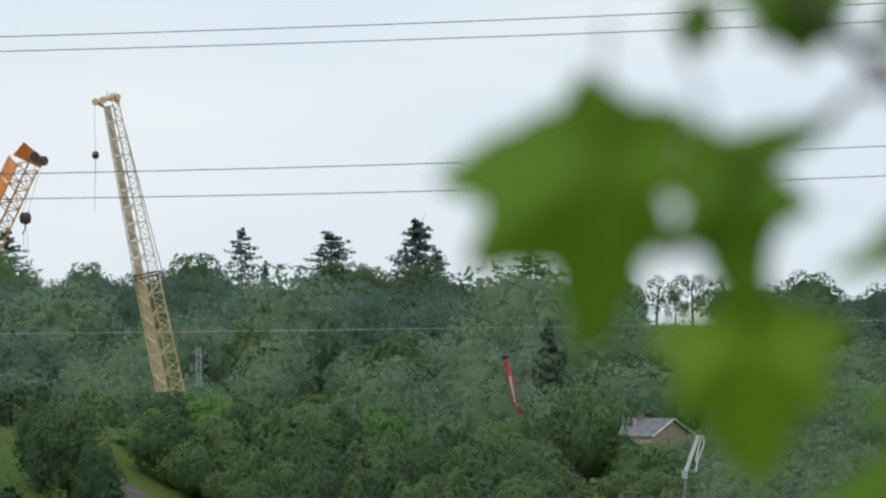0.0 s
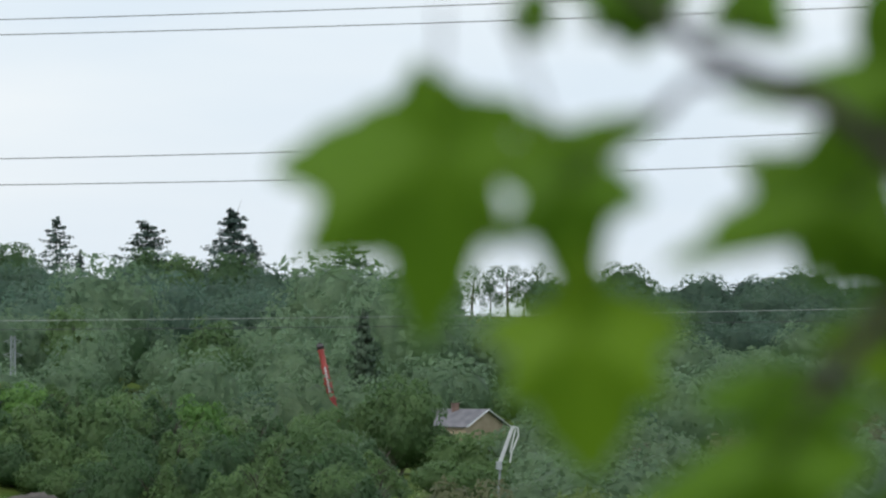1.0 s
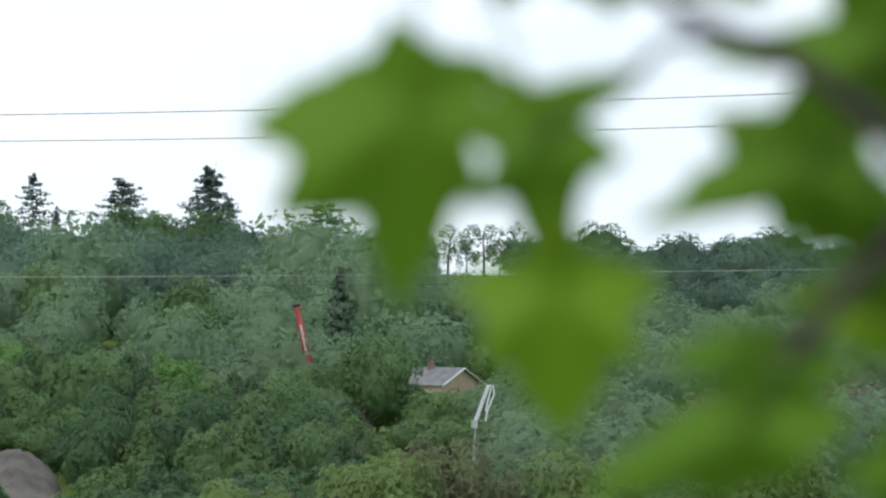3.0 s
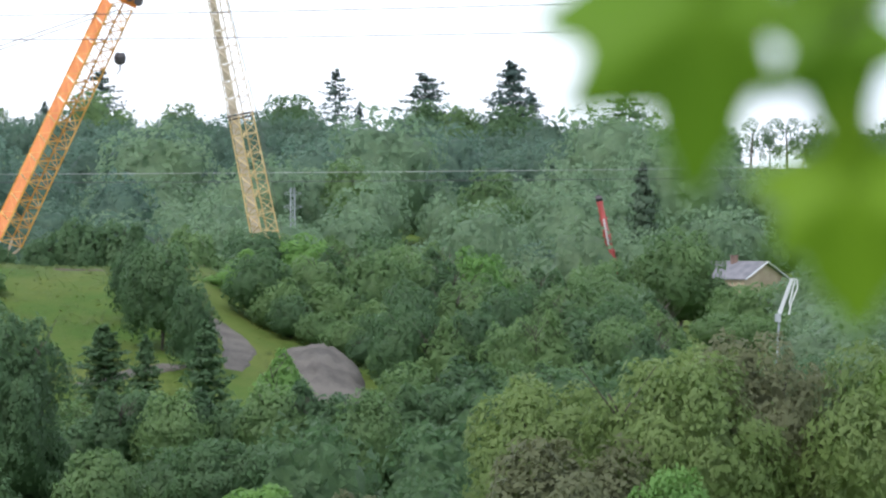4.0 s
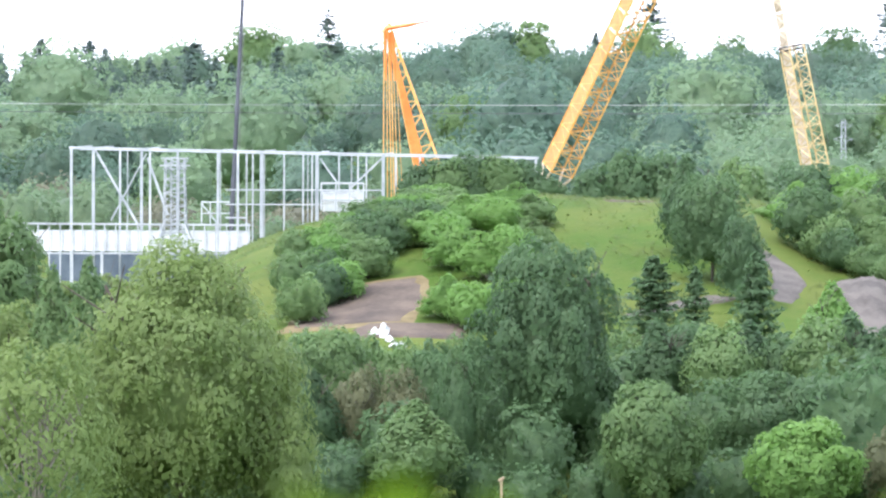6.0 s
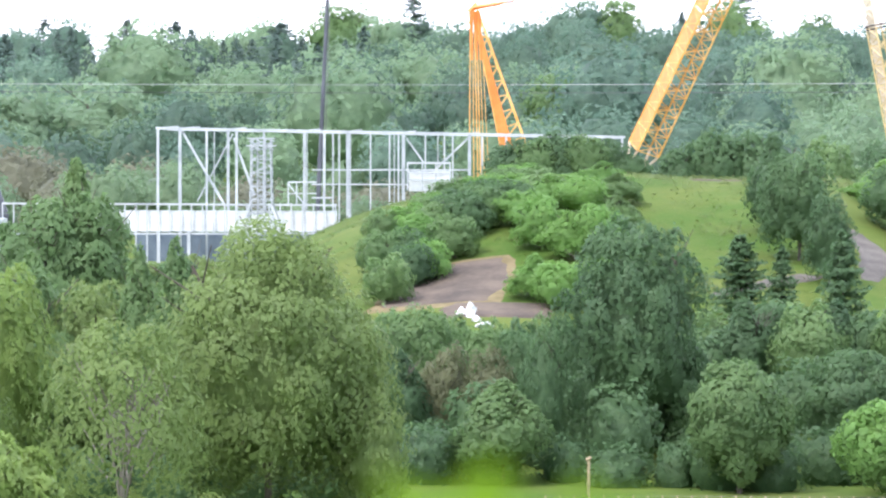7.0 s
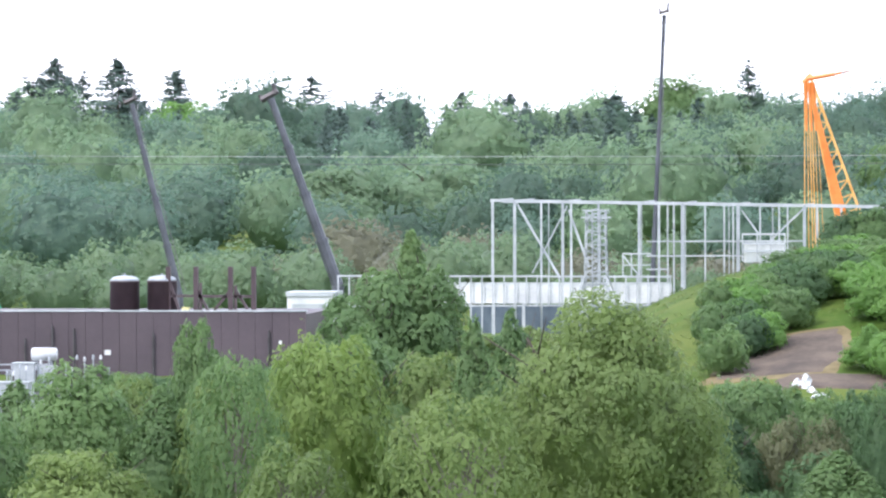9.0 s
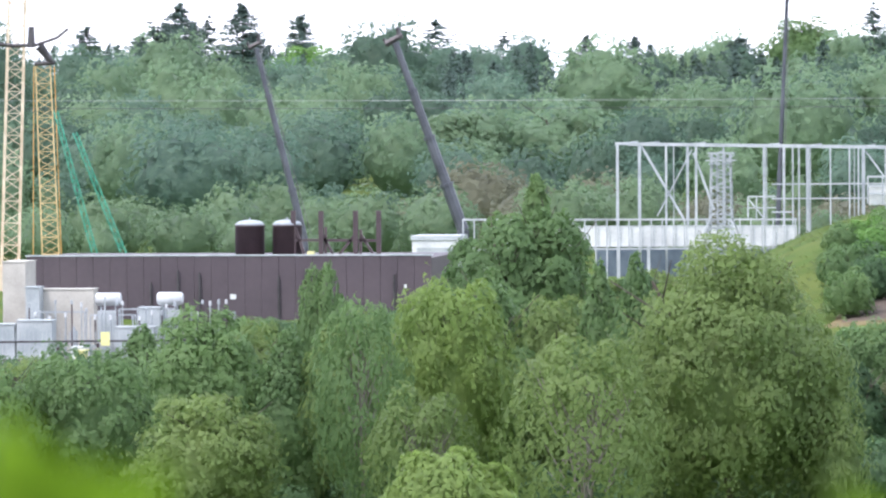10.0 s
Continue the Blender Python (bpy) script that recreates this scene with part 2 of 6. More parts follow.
# ---- mesh helpers ----
class Geo:
    """Collects the vertices and faces of one mesh."""

    def __init__(self):
        self.v, self.f = [], []

    def add(self, vs, fs):
        k = len(self.v)
        self.v += [tuple(map(float, p)) for p in vs]
        self.f += [tuple(i + k for i in f) for f in fs]
        return self

    def box(self, lo, hi):
        (a, b, c), (d, e, f) = lo, hi
        return self.add([(a, b, c), (d, b, c), (d, e, c), (a, e, c), (a, b, f), (d, b, f), (d, e, f), (a, e, f)],
                        [(0, 3, 2, 1), (4, 5, 6, 7), (0, 1, 5, 4), (1, 2, 6, 5), (2, 3, 7, 6), (3, 0, 4, 7)])

    def tube(self, p, q, r, r2=None, n=4, cap=True):
        """A round or square bar from p to q, of radius r to r2."""
        p, q = np.array(p, float), np.array(q, float)
        r2 = r if r2 is None else r2
        w = (q - p) / max(np.linalg.norm(q - p), 1e-9)
        s = np.cross(w, (0, 1, 0) if abs(w[1]) < 0.9 else (1, 0, 0))
        s /= np.linalg.norm(s)
        t = np.cross(w, s)
        ang = [2 * math.pi * (i + 0.5) / n for i in range(n)]
        vs = [p + r * (math.cos(a) * s + math.sin(a) * t) for a in ang] + [q + r2 * (math.cos(a) * s + math.sin(a) * t) for a in ang]
        fs = [(i, (i + 1) % n, n + (i + 1) % n, n + i) for i in range(n)]
        if cap:
            fs += [tuple(range(n - 1, -1, -1)), tuple(range(n, 2 * n))]
        return self.add(vs, fs)

    def line(self, pts, r, r2=None, n=4):
        r2 = r if r2 is None else r2
        m = len(pts) - 1
        for i in range(m):
            self.tube(pts[i], pts[i + 1], r + (r2 - r) * i / m, r + (r2 - r) * (i + 1) / m, n)
        return self

    def pipe(self, pts, r, r2=None, n=6):
        """One bent round bar through all the points, thinning from r to r2."""
        pts = [np.array(p, float) for p in pts]
        r2, k = r if r2 is None else r2, len(pts)
        vs, fs = [], []
        for i, p in enumerate(pts):
            w = pts[min(i + 1, k - 1)] - pts[max(i - 1, 0)]
            w /= np.linalg.norm(w)
            s = np.cross(w, (0, 1, 0) if abs(w[1]) < 0.9 else (1, 0, 0))
            s /= np.linalg.norm(s)
            t = np.cross(w, s)
            q = r + (r2 - r) * i / (k - 1)
            vs += [p + q * (math.cos(6.2832 * j / n) * s + math.sin(6.2832 * j / n) * t) for j in range(n)]
        for i in range(k - 1):
            fs += [(i * n + j, i * n + (j + 1) % n, (i + 1) * n + (j + 1) % n, (i + 1) * n + j) for j in range(n)]
        fs += [tuple(range(n - 1, -1, -1)), tuple(range((k - 1) * n, k * n))]
        return self.add(vs, fs)

    def lathe(self, c, prof, n=20):
        """A body of revolution about the upright through c: (radius, height) pairs from the bottom."""
        vs, fs = [], []
        for r, h in prof:
            vs += [(c[0] + r * math.cos(2 * math.pi * i / n), c[1] + r * math.sin(2 * math.pi * i / n), c[2] + h) for i in range(n)]
        for k in range(len(prof) - 1):
            fs += [(k * n + i, k * n + (i + 1) % n, (k + 1) * n + (i + 1) % n, (k + 1) * n + i) for i in range(n)]
        fs += [tuple(range(n - 1, -1, -1)), tuple(range((len(prof) - 1) * n, len(prof) * n))]
        return self.add(vs, fs)


def base_of(ob):
    return np.array(ob.location) + (base_of(ob.parent) if ob.parent else 0)


def part(name, g, material, parent=None, label="", smooth_faces=False):
    """Links a Geo, given in world metres, as one mesh object under its thing."""
    me = bpy.data.meshes.new(name)
    o = base_of(parent) if parent else np.zeros(3)
    me.from_pydata([tuple(np.array(p) - o) for p in g.v], [], g.f)
    me.materials.append(material)
    if smooth_faces:
        me.shade_smooth()
    ob = new(name, me)
    ob.parent = parent
    if label:
        tagged(ob, label)
    return ob


def thing(name, place, label, category, group=""):
    ob = new(name)
    ob.location = [float(c) for c in place]
    ob.empty_display_size = 0.5
    return tagged(ob, label, category, group)


def quick_mesh(name, verts, faces, material, normals=None):
    """A mesh of many alike faces from arrays: verts (n, 3), faces (m, 3 or 4)."""
    me = bpy.data.meshes.new(name)
    verts, faces = np.asarray(verts, np.float32), np.asarray(faces, np.int32)
    m, k = faces.shape
    me.vertices.add(len(verts))
    me.vertices.foreach_set("co", verts.ravel())
    me.loops.add(m * k)
    me.loops.foreach_set("vertex_index", faces.ravel())
    me.polygons.add(m)
    me.polygons.foreach_set("loop_start", np.arange(0, m * k, k, dtype=np.int32))
    me.update(calc_edges=True)
    me.materials.append(material)
    if material.name in INNER:  # faces that share corners are the closed inner mass, lone triangles the sprays
        me.materials.append(INNER[material.name])
        me.polygons.foreach_set("material_index", (np.bincount(faces.ravel())[faces].max(1) > 1).astype(np.int32))
    if normals is not None:
        me.normals_split_custom_set_from_vertices(np.asarray(normals, np.float32))
    return me


# ---- ground ----
def build_ground():
    fine = np.arange(-2600, 2601, 40) * 1e-4
    coarse = np.linspace(0.2600, 2 * math.pi - 0.2600, 60)[1:-1]
    ang = np.concatenate([fine, coarse])
    rad = np.concatenate([[2, 6, 10, 14, 20, 30, 45, 60, 80, 100, 120, 160, 200, 250, 300, 340],
                          np.arange(380, 700, 6), np.arange(700, 1500, 25), [1500, 1600, 1750, 2000, 2500, 3200, 4000, 5000]])
    n = len(ang)
    v, f = [(0, 0, EYE - 1.7)], []
    for d in rad:
        bb = np.where(ang > math.pi, ang - 2 * math.pi, ang) * 1e4
        zz = ground_z(bb, np.full(n, d))
        v += [(d * math.sin(a), d * math.cos(a), float(z)) for a, z in zip(ang, zz)]
    for i in range(n):
        f.append((0, 1 + (i + 1) % n, 1 + i))
    for k in range(len(rad) - 1):
        o = 1 + k * n
        for i in range(n):
            j = (i + 1) % n
            f.append((o + i, o + j, o + n + j, o + n + i))
    g = Geo().add(v, f)
    ob = part("ground", g, GRASS, smooth_faces=True)
    tagged(ob, "rough green and straw-coloured grass over valley and hill", "ground", kind="structure")


def drape(name, rows, material, lift, label, category, swell=0.0):
    """A patch of bare ground lying on the sheet: rows of (distance, bearing from, bearing to)."""
    rng = np.random.default_rng(len(name))
    g, n = Geo(), 14
    ds = np.linspace(rows[0][0], rows[-1][0], 16)
    lo = np.interp(ds, [r[0] for r in rows], [r[1] for r in rows])
    hi = np.interp(ds, [r[0] for r in rows], [r[2] for r in rows])
    v, f = [], []
    for i, d in enumerate(ds):
        jl, jh = rng.normal(0, 3, 2)
        for j in range(n + 1):
            s = j / n
            b = lo[i] + jl + (hi[i] + jh - lo[i] - jl) * s
            edge = math.sin(math.pi * s) * math.sin(math.pi * i / 15)
            z = float(ground_z(b, d)) + lift * (1 if 0 < j < n and 0 < i < 15 else -1) + swell * edge ** 0.7 * (1 + 0.12 * rng.normal())
            a = b * 1e-4
            v.append((d * math.sin(a), d * math.cos(a), z))
    for i in range(15):
        for j in range(n):
            k = i * (n + 1) + j
            f.append((k, k + 1, k + n + 2, k + n + 1))
    ob = part(name, g.add(v, f), material, smooth_faces=True)
    return tagged(ob, label, category, kind="structure")


build_ground()

# ---- trees ----
def leaf_cards(rng, pts, nrm, size, droop=0.0, wide=(0.5, 0.85)):
    """A small three-cornered leaf spray at each point, facing roughly along nrm, with rounded shading."""
    n = len(pts)
    nn = nrm + rng.normal(0, 0.42, (n, 3))
    nn /= np.linalg.norm(nn, axis=1, keepdims=True) + 1e-9
    up = rng.normal(0, 1, (n, 3))
    up[:, 2] -= droop
    s = np.cross(nn, up)
    s /= np.linalg.norm(s, axis=1, keepdims=True) + 1e-9
    t = np.cross(nn, s)
    L = size * rng.uniform(0.6, 1.4, (n, 1))
    W = L * rng.uniform(*wide, (n, 1))
    v = np.stack([pts - t * L * 0.45 - s * W * 0.5, pts - t * L * 0.45 + s * W * 0.5, pts + t * L * 0.55], 1).reshape(-1, 3)
    soft = nrm + nn * 0.3
    soft /= np.linalg.norm(soft, axis=1, keepdims=True) + 1e-9
    return v, np.arange(3 * n).reshape(n, 3), np.repeat(soft, 3, 0)


def lobes_round(rng, k, w=1.0, spread=0.74, rmin=0.12, rmax=0.27, low=-0.75, taper=0.0):
    """Bulges of a crown of unit radius and height 2 about the origin, with an uneven outline."""
    out = [(0, 0, -0.1, 0.74)]
    for i in range(k):
        z = rng.uniform(low, 0.95)
        a = 2.4 * i + rng.uniform(-0.5, 0.5)
        ring = math.sqrt(max(0.02, 1 - z * z)) * (1 - taper * (z + 1) / 2)
        q = ring * spread * rng.uniform(0.85, 1.18) * w
        r = rng.uniform(rmin, rmax) * (1 - 0.25 * taper * (z + 1))
        out.append((q * math.cos(a), q * math.sin(a), z * 0.84 * rng.uniform(0.9, 1.08), r))
    return np.array(out)


def ball(level):
    """The corners and triangles of a fine ball."""
    bm = bmesh.new()
    bmesh.ops.create_icosphere(bm, subdivisions=level, radius=1.0)
    v = np.array([q.co[:] for q in bm.verts])
    f = np.array([[q.index for q in p.verts] for p in bm.faces])
    bm.free()
    return v, f


BALL = ball(3)


def crown_core(rng, lobes, fill):
    """The dense inner mass of a crown: one closed skin a little inside the bulges."""
    u, f = BALL
    o = np.array((0, 0, -0.1))
    reach = np.full(len(u), 0.2)
    for x, y, z, r in lobes:
        c = np.array((x, y, z)) - o
        t = u @ c
        h = (r * 1.05) ** 2 - (c @ c - t * t)
        reach = np.maximum(reach, np.where(h > 0, t + np.sqrt(np.maximum(h, 0)), 0))
    v = o + u * (reach * fill * (1 + rng.normal(0, 0.035, len(u))))[:, None]
    v[:, 2] = np.maximum(v[:, 2], -0.97)
    return v, f, u


def lobe_leaves(rng, lobes, n, size, squash=1.0, droop=0.0, fuzz=0.1, fill=0.72):
    """Leaf sprays over the outer sides of the bulges, and the mass beneath them."""
    v, f, m = lobe_sprays(rng, lobes, n, size * 1.3, droop, fuzz)
    if fill:
        v, f, m = merge([crown_core(rng, lobes, fill), (v, f, m)])
    v[:, 2] *= squash
    return v, f, m


def lobe_sprays(rng, lobes, n, size, droop=0.0, fuzz=0.1):
    """Leaf sprays over the outer sides of the bulges."""
    wts = lobes[:, 3] ** 2
    wts[0] *= 0.75
    idx = rng.choice(len(lobes), int(n * 1.9), p=wts / wts.sum())
    d = rng.normal(0, 1, (len(idx), 3))
    d[:, 2] = d[:, 2] * 0.9 + 0.25
    d /= np.linalg.norm(d, axis=1, keepdims=True)
    c, r = lobes[idx, :3], lobes[idx, 3:4]
    p = c + d * r * (1 + rng.normal(0, fuzz, (len(idx), 1)))
    keep = p[:, 2] > -0.97
    for j in range(len(lobes)):
        inside = np.linalg.norm(p - lobes[j, :3], axis=1) < lobes[j, 3] * 0.8
        keep &= ~inside | (idx == j)
    p, d = p[keep][:n], d[keep][:n]
    out = p * (1, 1, 0.8) + (0, 0, 0.1)
    out /= np.linalg.norm(out, axis=1, keepdims=True) + 1e-9
    return leaf_cards(rng, p, d * 0.55 + out * 0.65, size, droop)


def merge(parts):
    vs, fs, ns, k = [], [], [], 0
    for v, f, n in parts:
        vs.append(v)
        fs.append(f + k)
        ns.append(n)
        k += len(v)
    return np.concatenate(vs), np.concatenate(fs), np.concatenate(ns)


def limbs(rng, trunk_r, top, spread, count, stems=1):
    """A tapered trunk, or several stems, with limbs, in a tree one unit high."""
    g = Geo()
    for s in range(stems):
        lean = rng.normal(0, 0.05 if stems == 1 else 0.14, 2)
        pts = [np.array((lean[0] * h * h + rng.normal(0, 0.006), lean[1] * h * h, h * top)) for h in np.linspace(0, 1, 6)]
        pts[0][2] = -0.02
        g.line(pts, trunk_r / math.sqrt(stems), trunk_r * 0.25, 6)
        for i in range(count):
            h = rng.uniform(0.35, 0.95)
            p = pts[0] + (pts[-1] - pts[0]) * h
            a = rng.uniform(0, 6.28)
            q = p + np.array((math.cos(a) * spread, math.sin(a) * spread, rng.uniform(0.08, 0.22)))
            g.tube(p, q, trunk_r * 0.38 * (1 - h * 0.5), trunk_r * 0.08, 5)
    return g


# crown recipes give leaves in a tree 1 high and 1 wide, foot at the origin
def crown_round(rng, n, size):
    v, f, m = lobe_leaves(rng, lobes_round(rng, 54), n, size * 2, 1.0)
    v[:, :2] *= 0.5
    v[:, 2] = (v[:, 2] + 0.95) * 0.5 + 0.02
    return v, f, m


def crown_oval(rng, n, size):
    v, f, m = lobe_leaves(rng, lobes_round(rng, 60, 1.0, 0.74, 0.11, 0.24, -0.85, 0.35), n, size * 2)
    v[:, :2] *= 0.52
    v[:, 2] = (v[:, 2] + 0.93) * 0.51 + 0.02
    return v, f, m


def crown_upright(rng, n, size):
    """Upward plumes side by side, as on a chestnut or a grey alder."""
    lob = []
    for i in range(46):
        z = rng.uniform(-0.9, 0.95)
        a = rng.uniform(0, 6.28)
        q = (1 - 0.95 * max(0, z + 0.15)) * rng.uniform(0.35, 0.78)
        for k in range(3):
            lob.append((q * math.cos(a), q * math.sin(a), z * 0.85 + k * 0.105, 0.17 - 0.048 * k))
    lob.insert(0, (0, 0, -0.2, 0.6))
    v, f, m = lobe_leaves(rng, np.array(lob), n, size * 2, 1.0, 0, 0.16)
    v[:, :2] *= 0.52
    v[:, 2] = (v[:, 2] + 0.95) * 0.49 + 0.01
    return v, f, m


def crown_plume(rng, n, size):
    """A tall, full, round-topped crown of many upright plumes."""
    lob = [(0, 0, -0.3, 0.62), (0, 0, 0.3, 0.5)]
    for i in range(70):
        z = rng.uniform(-0.95, 0.85)
        a = rng.uniform(0, 6.28)
        q = (1 - 0.55 * max(0, z) ** 1.5) * rng.uniform(0.5, 0.82)
        for k in range(3):
            lob.append((q * math.cos(a), q * math.sin(a), z * 0.9 + k * 0.075, 0.17 - 0.045 * k))
    v, f, m = lobe_leaves(rng, np.array(lob), n, size * 2, 1.0, 0, 0.18)
    return v, f, m


def crown_birch(rng, n, size, fill=0.72):
    """Weeping sprays: strings of leaves that hang from the outer limbs."""
    lob = lobes_round(rng, 56, 1.0, 0.72, 0.12, 0.24, -0.8, 0.25)
    a0 = lobe_leaves(rng, lob, int(n * 0.68), size * 2, 1.0, 1.2, 0.14, fill)
    strings = int(n * 0.32 / 9)
    idx = rng.integers(1, len(lob), strings)
    d = rng.normal(0, 1, (strings, 3))
    d[:, 2] = np.abs(d[:, 2]) * 0.4
    d /= np.linalg.norm(d, axis=1, keepdims=True)
    top = lob[idx, :3] + d * lob[idx, 3:4] * 1.06
    pts, nr = [], []
    for k in range(9):
        q = top.copy()
        q[:, 2] -= k * 0.032 * rng.uniform(0.6, 1.3, strings)
        q[:, :2] *= 1 + 0.012 * k
        pts.append(q + rng.normal(0, 0.012, q.shape))
        nr.append(d * (1, 1, 0.6) + (0, 0, 0.25))
    a1 = leaf_cards(rng, np.concatenate(pts), np.concatenate(nr), size * 1.7, 2.0, (0.35, 0.6))
    v, f, m = merge([a0, a1])
    v[:, :2] *= 0.52
    v[:, 2] = (v[:, 2] + 0.93) * 0.51
    return v, f, m


def crown_shrub(rng, n, size):
    v, f, m = lobe_leaves(rng, lobes_round(rng, 46, 1.0, 0.72, 0.13, 0.28, -0.5), n, size * 2, 1.0, 0, 0.14)
    v[:, :2] *= 0.52
    v[:, 2] = (v[:, 2] + 0.7) * 0.58
    v[:, 2] = np.maximum(v[:, 2], 0.01)
    return v, f, m


def crown_open(rng, n, size):
    """A thin crown through which the sky shows, on a bare lower stem."""
    lob = lobes_round(rng, 26, 1.0, 0.8, 0.14, 0.24, -0.85)
    lob[0, 3] = 0.05
    v, f, m = lobe_leaves(rng, lob, n, size * 2, 1.0, 0, 0.2, 0)
    v[:, :2] *= 0.5
    v[:, 2] = (v[:, 2] + 1.0) * 0.5
    return v, f, m


def crown_conifer(rng, n, size, tiers=19, gap=0.0, top_heavy=0.0, bare=0.06):
    """Whorls of level, slightly drooping branches, shorter towards the top, of uneven length."""
    arms = 8
    per = max(6, n // (tiers * arms))
    pts, nr = [], []
    for i in range(tiers):
        h0 = bare + (0.985 - bare) * (i / (tiers - 1)) ** 0.9
        reach = 0.5 * ((1 - (h0 - bare) / (1 - bare)) ** 0.62 * (1 - top_heavy) + top_heavy * (0.35 + 0.65 * math.sin(math.pi * min(1, h0)))) + 0.02
        whorl = rng.uniform(0.72, 1.12)
        for k in range(arms):
            if rng.uniform() < gap:
                continue
            h = h0 + rng.normal(0, 0.4 / tiers)
            a = 0.785 * k + i * 1.1 + rng.uniform(-0.3, 0.3)
            L = reach * whorl * rng.uniform(0.6, 1.12)
            s = rng.uniform(0.04, 1, per) ** 0.75
            fan = rng.normal(0, 0.16, per) * s * L
            z = h - 0.24 * L * s + 0.22 * L * s ** 3 + rng.normal(0, 0.006, per)
            pts.append(np.stack([np.cos(a) * s * L - np.sin(a) * fan, np.sin(a) * s * L + np.cos(a) * fan, z], 1))
            nr.append(np.tile((0.45 * math.cos(a), 0.45 * math.sin(a), 0.8), (per, 1)))
    tip = np.stack([rng.normal(0, 0.006, 24), rng.normal(0, 0.006, 24), rng.uniform(0.9, 1.0, 24)], 1)
    return leaf_cards(rng, np.concatenate(pts + [tip]), np.concatenate(nr + [np.tile((0, -0.5, 0.5), (24, 1))]), size * 1.25, 0.0)


def crown_far(rng, n, size):
    """A far crown: a rounded mass with many shallow bulges."""
    lob = [(0, 0, -0.2, 0.76)]
    for i in range(26):
        a = 2.4 * i + rng.uniform(-0.6, 0.6)
        z = -0.5 + 1.4 * i / 25
        q = math.sqrt(max(0.03, 1 - z * z)) * rng.uniform(0.55, 0.8)
        lob.append((q * math.cos(a), q * math.sin(a), z * 0.84, rng.uniform(0.15, 0.3)))
    v, f, m = lobe_leaves(rng, np.array(lob), n, size * 2, 1.0, 0, 0.14, 0.74)
    v[:, 2] += 0.9
    return v, f, m


def fitted(v, f, m, low=0.0):
    """Brings a crown to one unit wide and one high."""
    r = np.percentile(np.hypot(v[:, 0], v[:, 1]), 98.5)
    v = v.copy()
    v[:, :2] *= 0.5 / r
    z0, z1 = v[:, 2].min(), np.percentile(v[:, 2], 99.9)
    v[:, 2] = low + (v[:, 2] - z0) / (z1 - z0) * (1 - low)
    return v, f, m


RECIPES = {"far": crown_far, "round": crown_round, "oval": crown_oval, "upright": crown_upright, "birch": crown_birch, "shrub": crown_shrub,
           "open": crown_open, "airy": lambda r, n, s: crown_birch(r, n, s, 0.0), "plume": crown_plume, "conifer": crown_conifer,
           "cedar": lambda r, n, s: crown_conifer(r, n, s, 12, 0.22, 0.25, 0.14),
           "flat_pine": lambda r, n, s: crown_conifer(r, n, s, 8, 0.4, 0.75, 0.35)}
STOCK = {}


def stock_tree(recipe, leaf, n, size, variant):
    """The crown and trunk meshes of one kind of tree, made once."""
    key = (recipe, leaf, n, size, variant)
    if key not in STOCK:
        rng = np.random.default_rng(1000 + variant * 17 + n)
        v, f, m = fitted(*RECIPES[recipe](rng, n, size), 0.04 if recipe not in ('open', 'cedar', 'flat_pine') else 0.25)
        crown = quick_mesh("crown", v, f, LEAF[leaf], m)
        if recipe in ("conifer", "cedar", "flat_pine"):
            g = limbs(rng, 0.016, 0.97, 0.1, 5)
        elif recipe == "shrub":
            g = limbs(rng, 0.03, 0.7, 0.2, 3, 4)
        elif recipe == "airy":
            g = limbs(rng, 0.018, 0.74, 0.13, 12, 6)
        elif recipe in ("birch", "upright", "plume"):
            g = limbs(rng, 0.022, 0.85, 0.2, 9, 3)
        else:
            g = limbs(rng, 0.03, 0.8, 0.25, 9)
        me = bpy.data.meshes.new("trunk")
        me.from_pydata([tuple(p) for p in g.v], [], g.f)
        me.materials.append(PALE_BARK if recipe == "airy" else BARK)
        STOCK[key] = (crown, me)
    return STOCK[key]


def tree(recipe, leaf, b, d, top, half, label, n=5000, size=0.035, variant=0, group="", name=None, sink=0.0):
    """A tree at bearing b, d metres out, whose top shows at rise top and whose crown is half wide to each side."""
    foot = at(b, 0, d)
    foot[2] = float(ground_z(b, d)) - sink
    h = EYE + d * top * 1e-4 - foot[2]
    w = 2 * half * d * 1e-4 * {"conifer": 1.85, "cedar": 1.6}.get(recipe, 1.0)
    crown, trunk = stock_tree(recipe, leaf, n, size, variant)
    nm = name or ("shrub" if recipe == "shrub" else "conifer" if recipe in ("conifer", "cedar", "flat_pine") else "tree")
    root = thing(nm, foot, label, nm, group)
    root.rotation_euler[2] = (b * 0.013 + d * 0.37) % 6.28
    root.scale = (w, w, h)
    for pn, me in (("crown", crown), ("trunk", trunk)):
        ob = new(pn, me)
        ob.parent = root
    return root


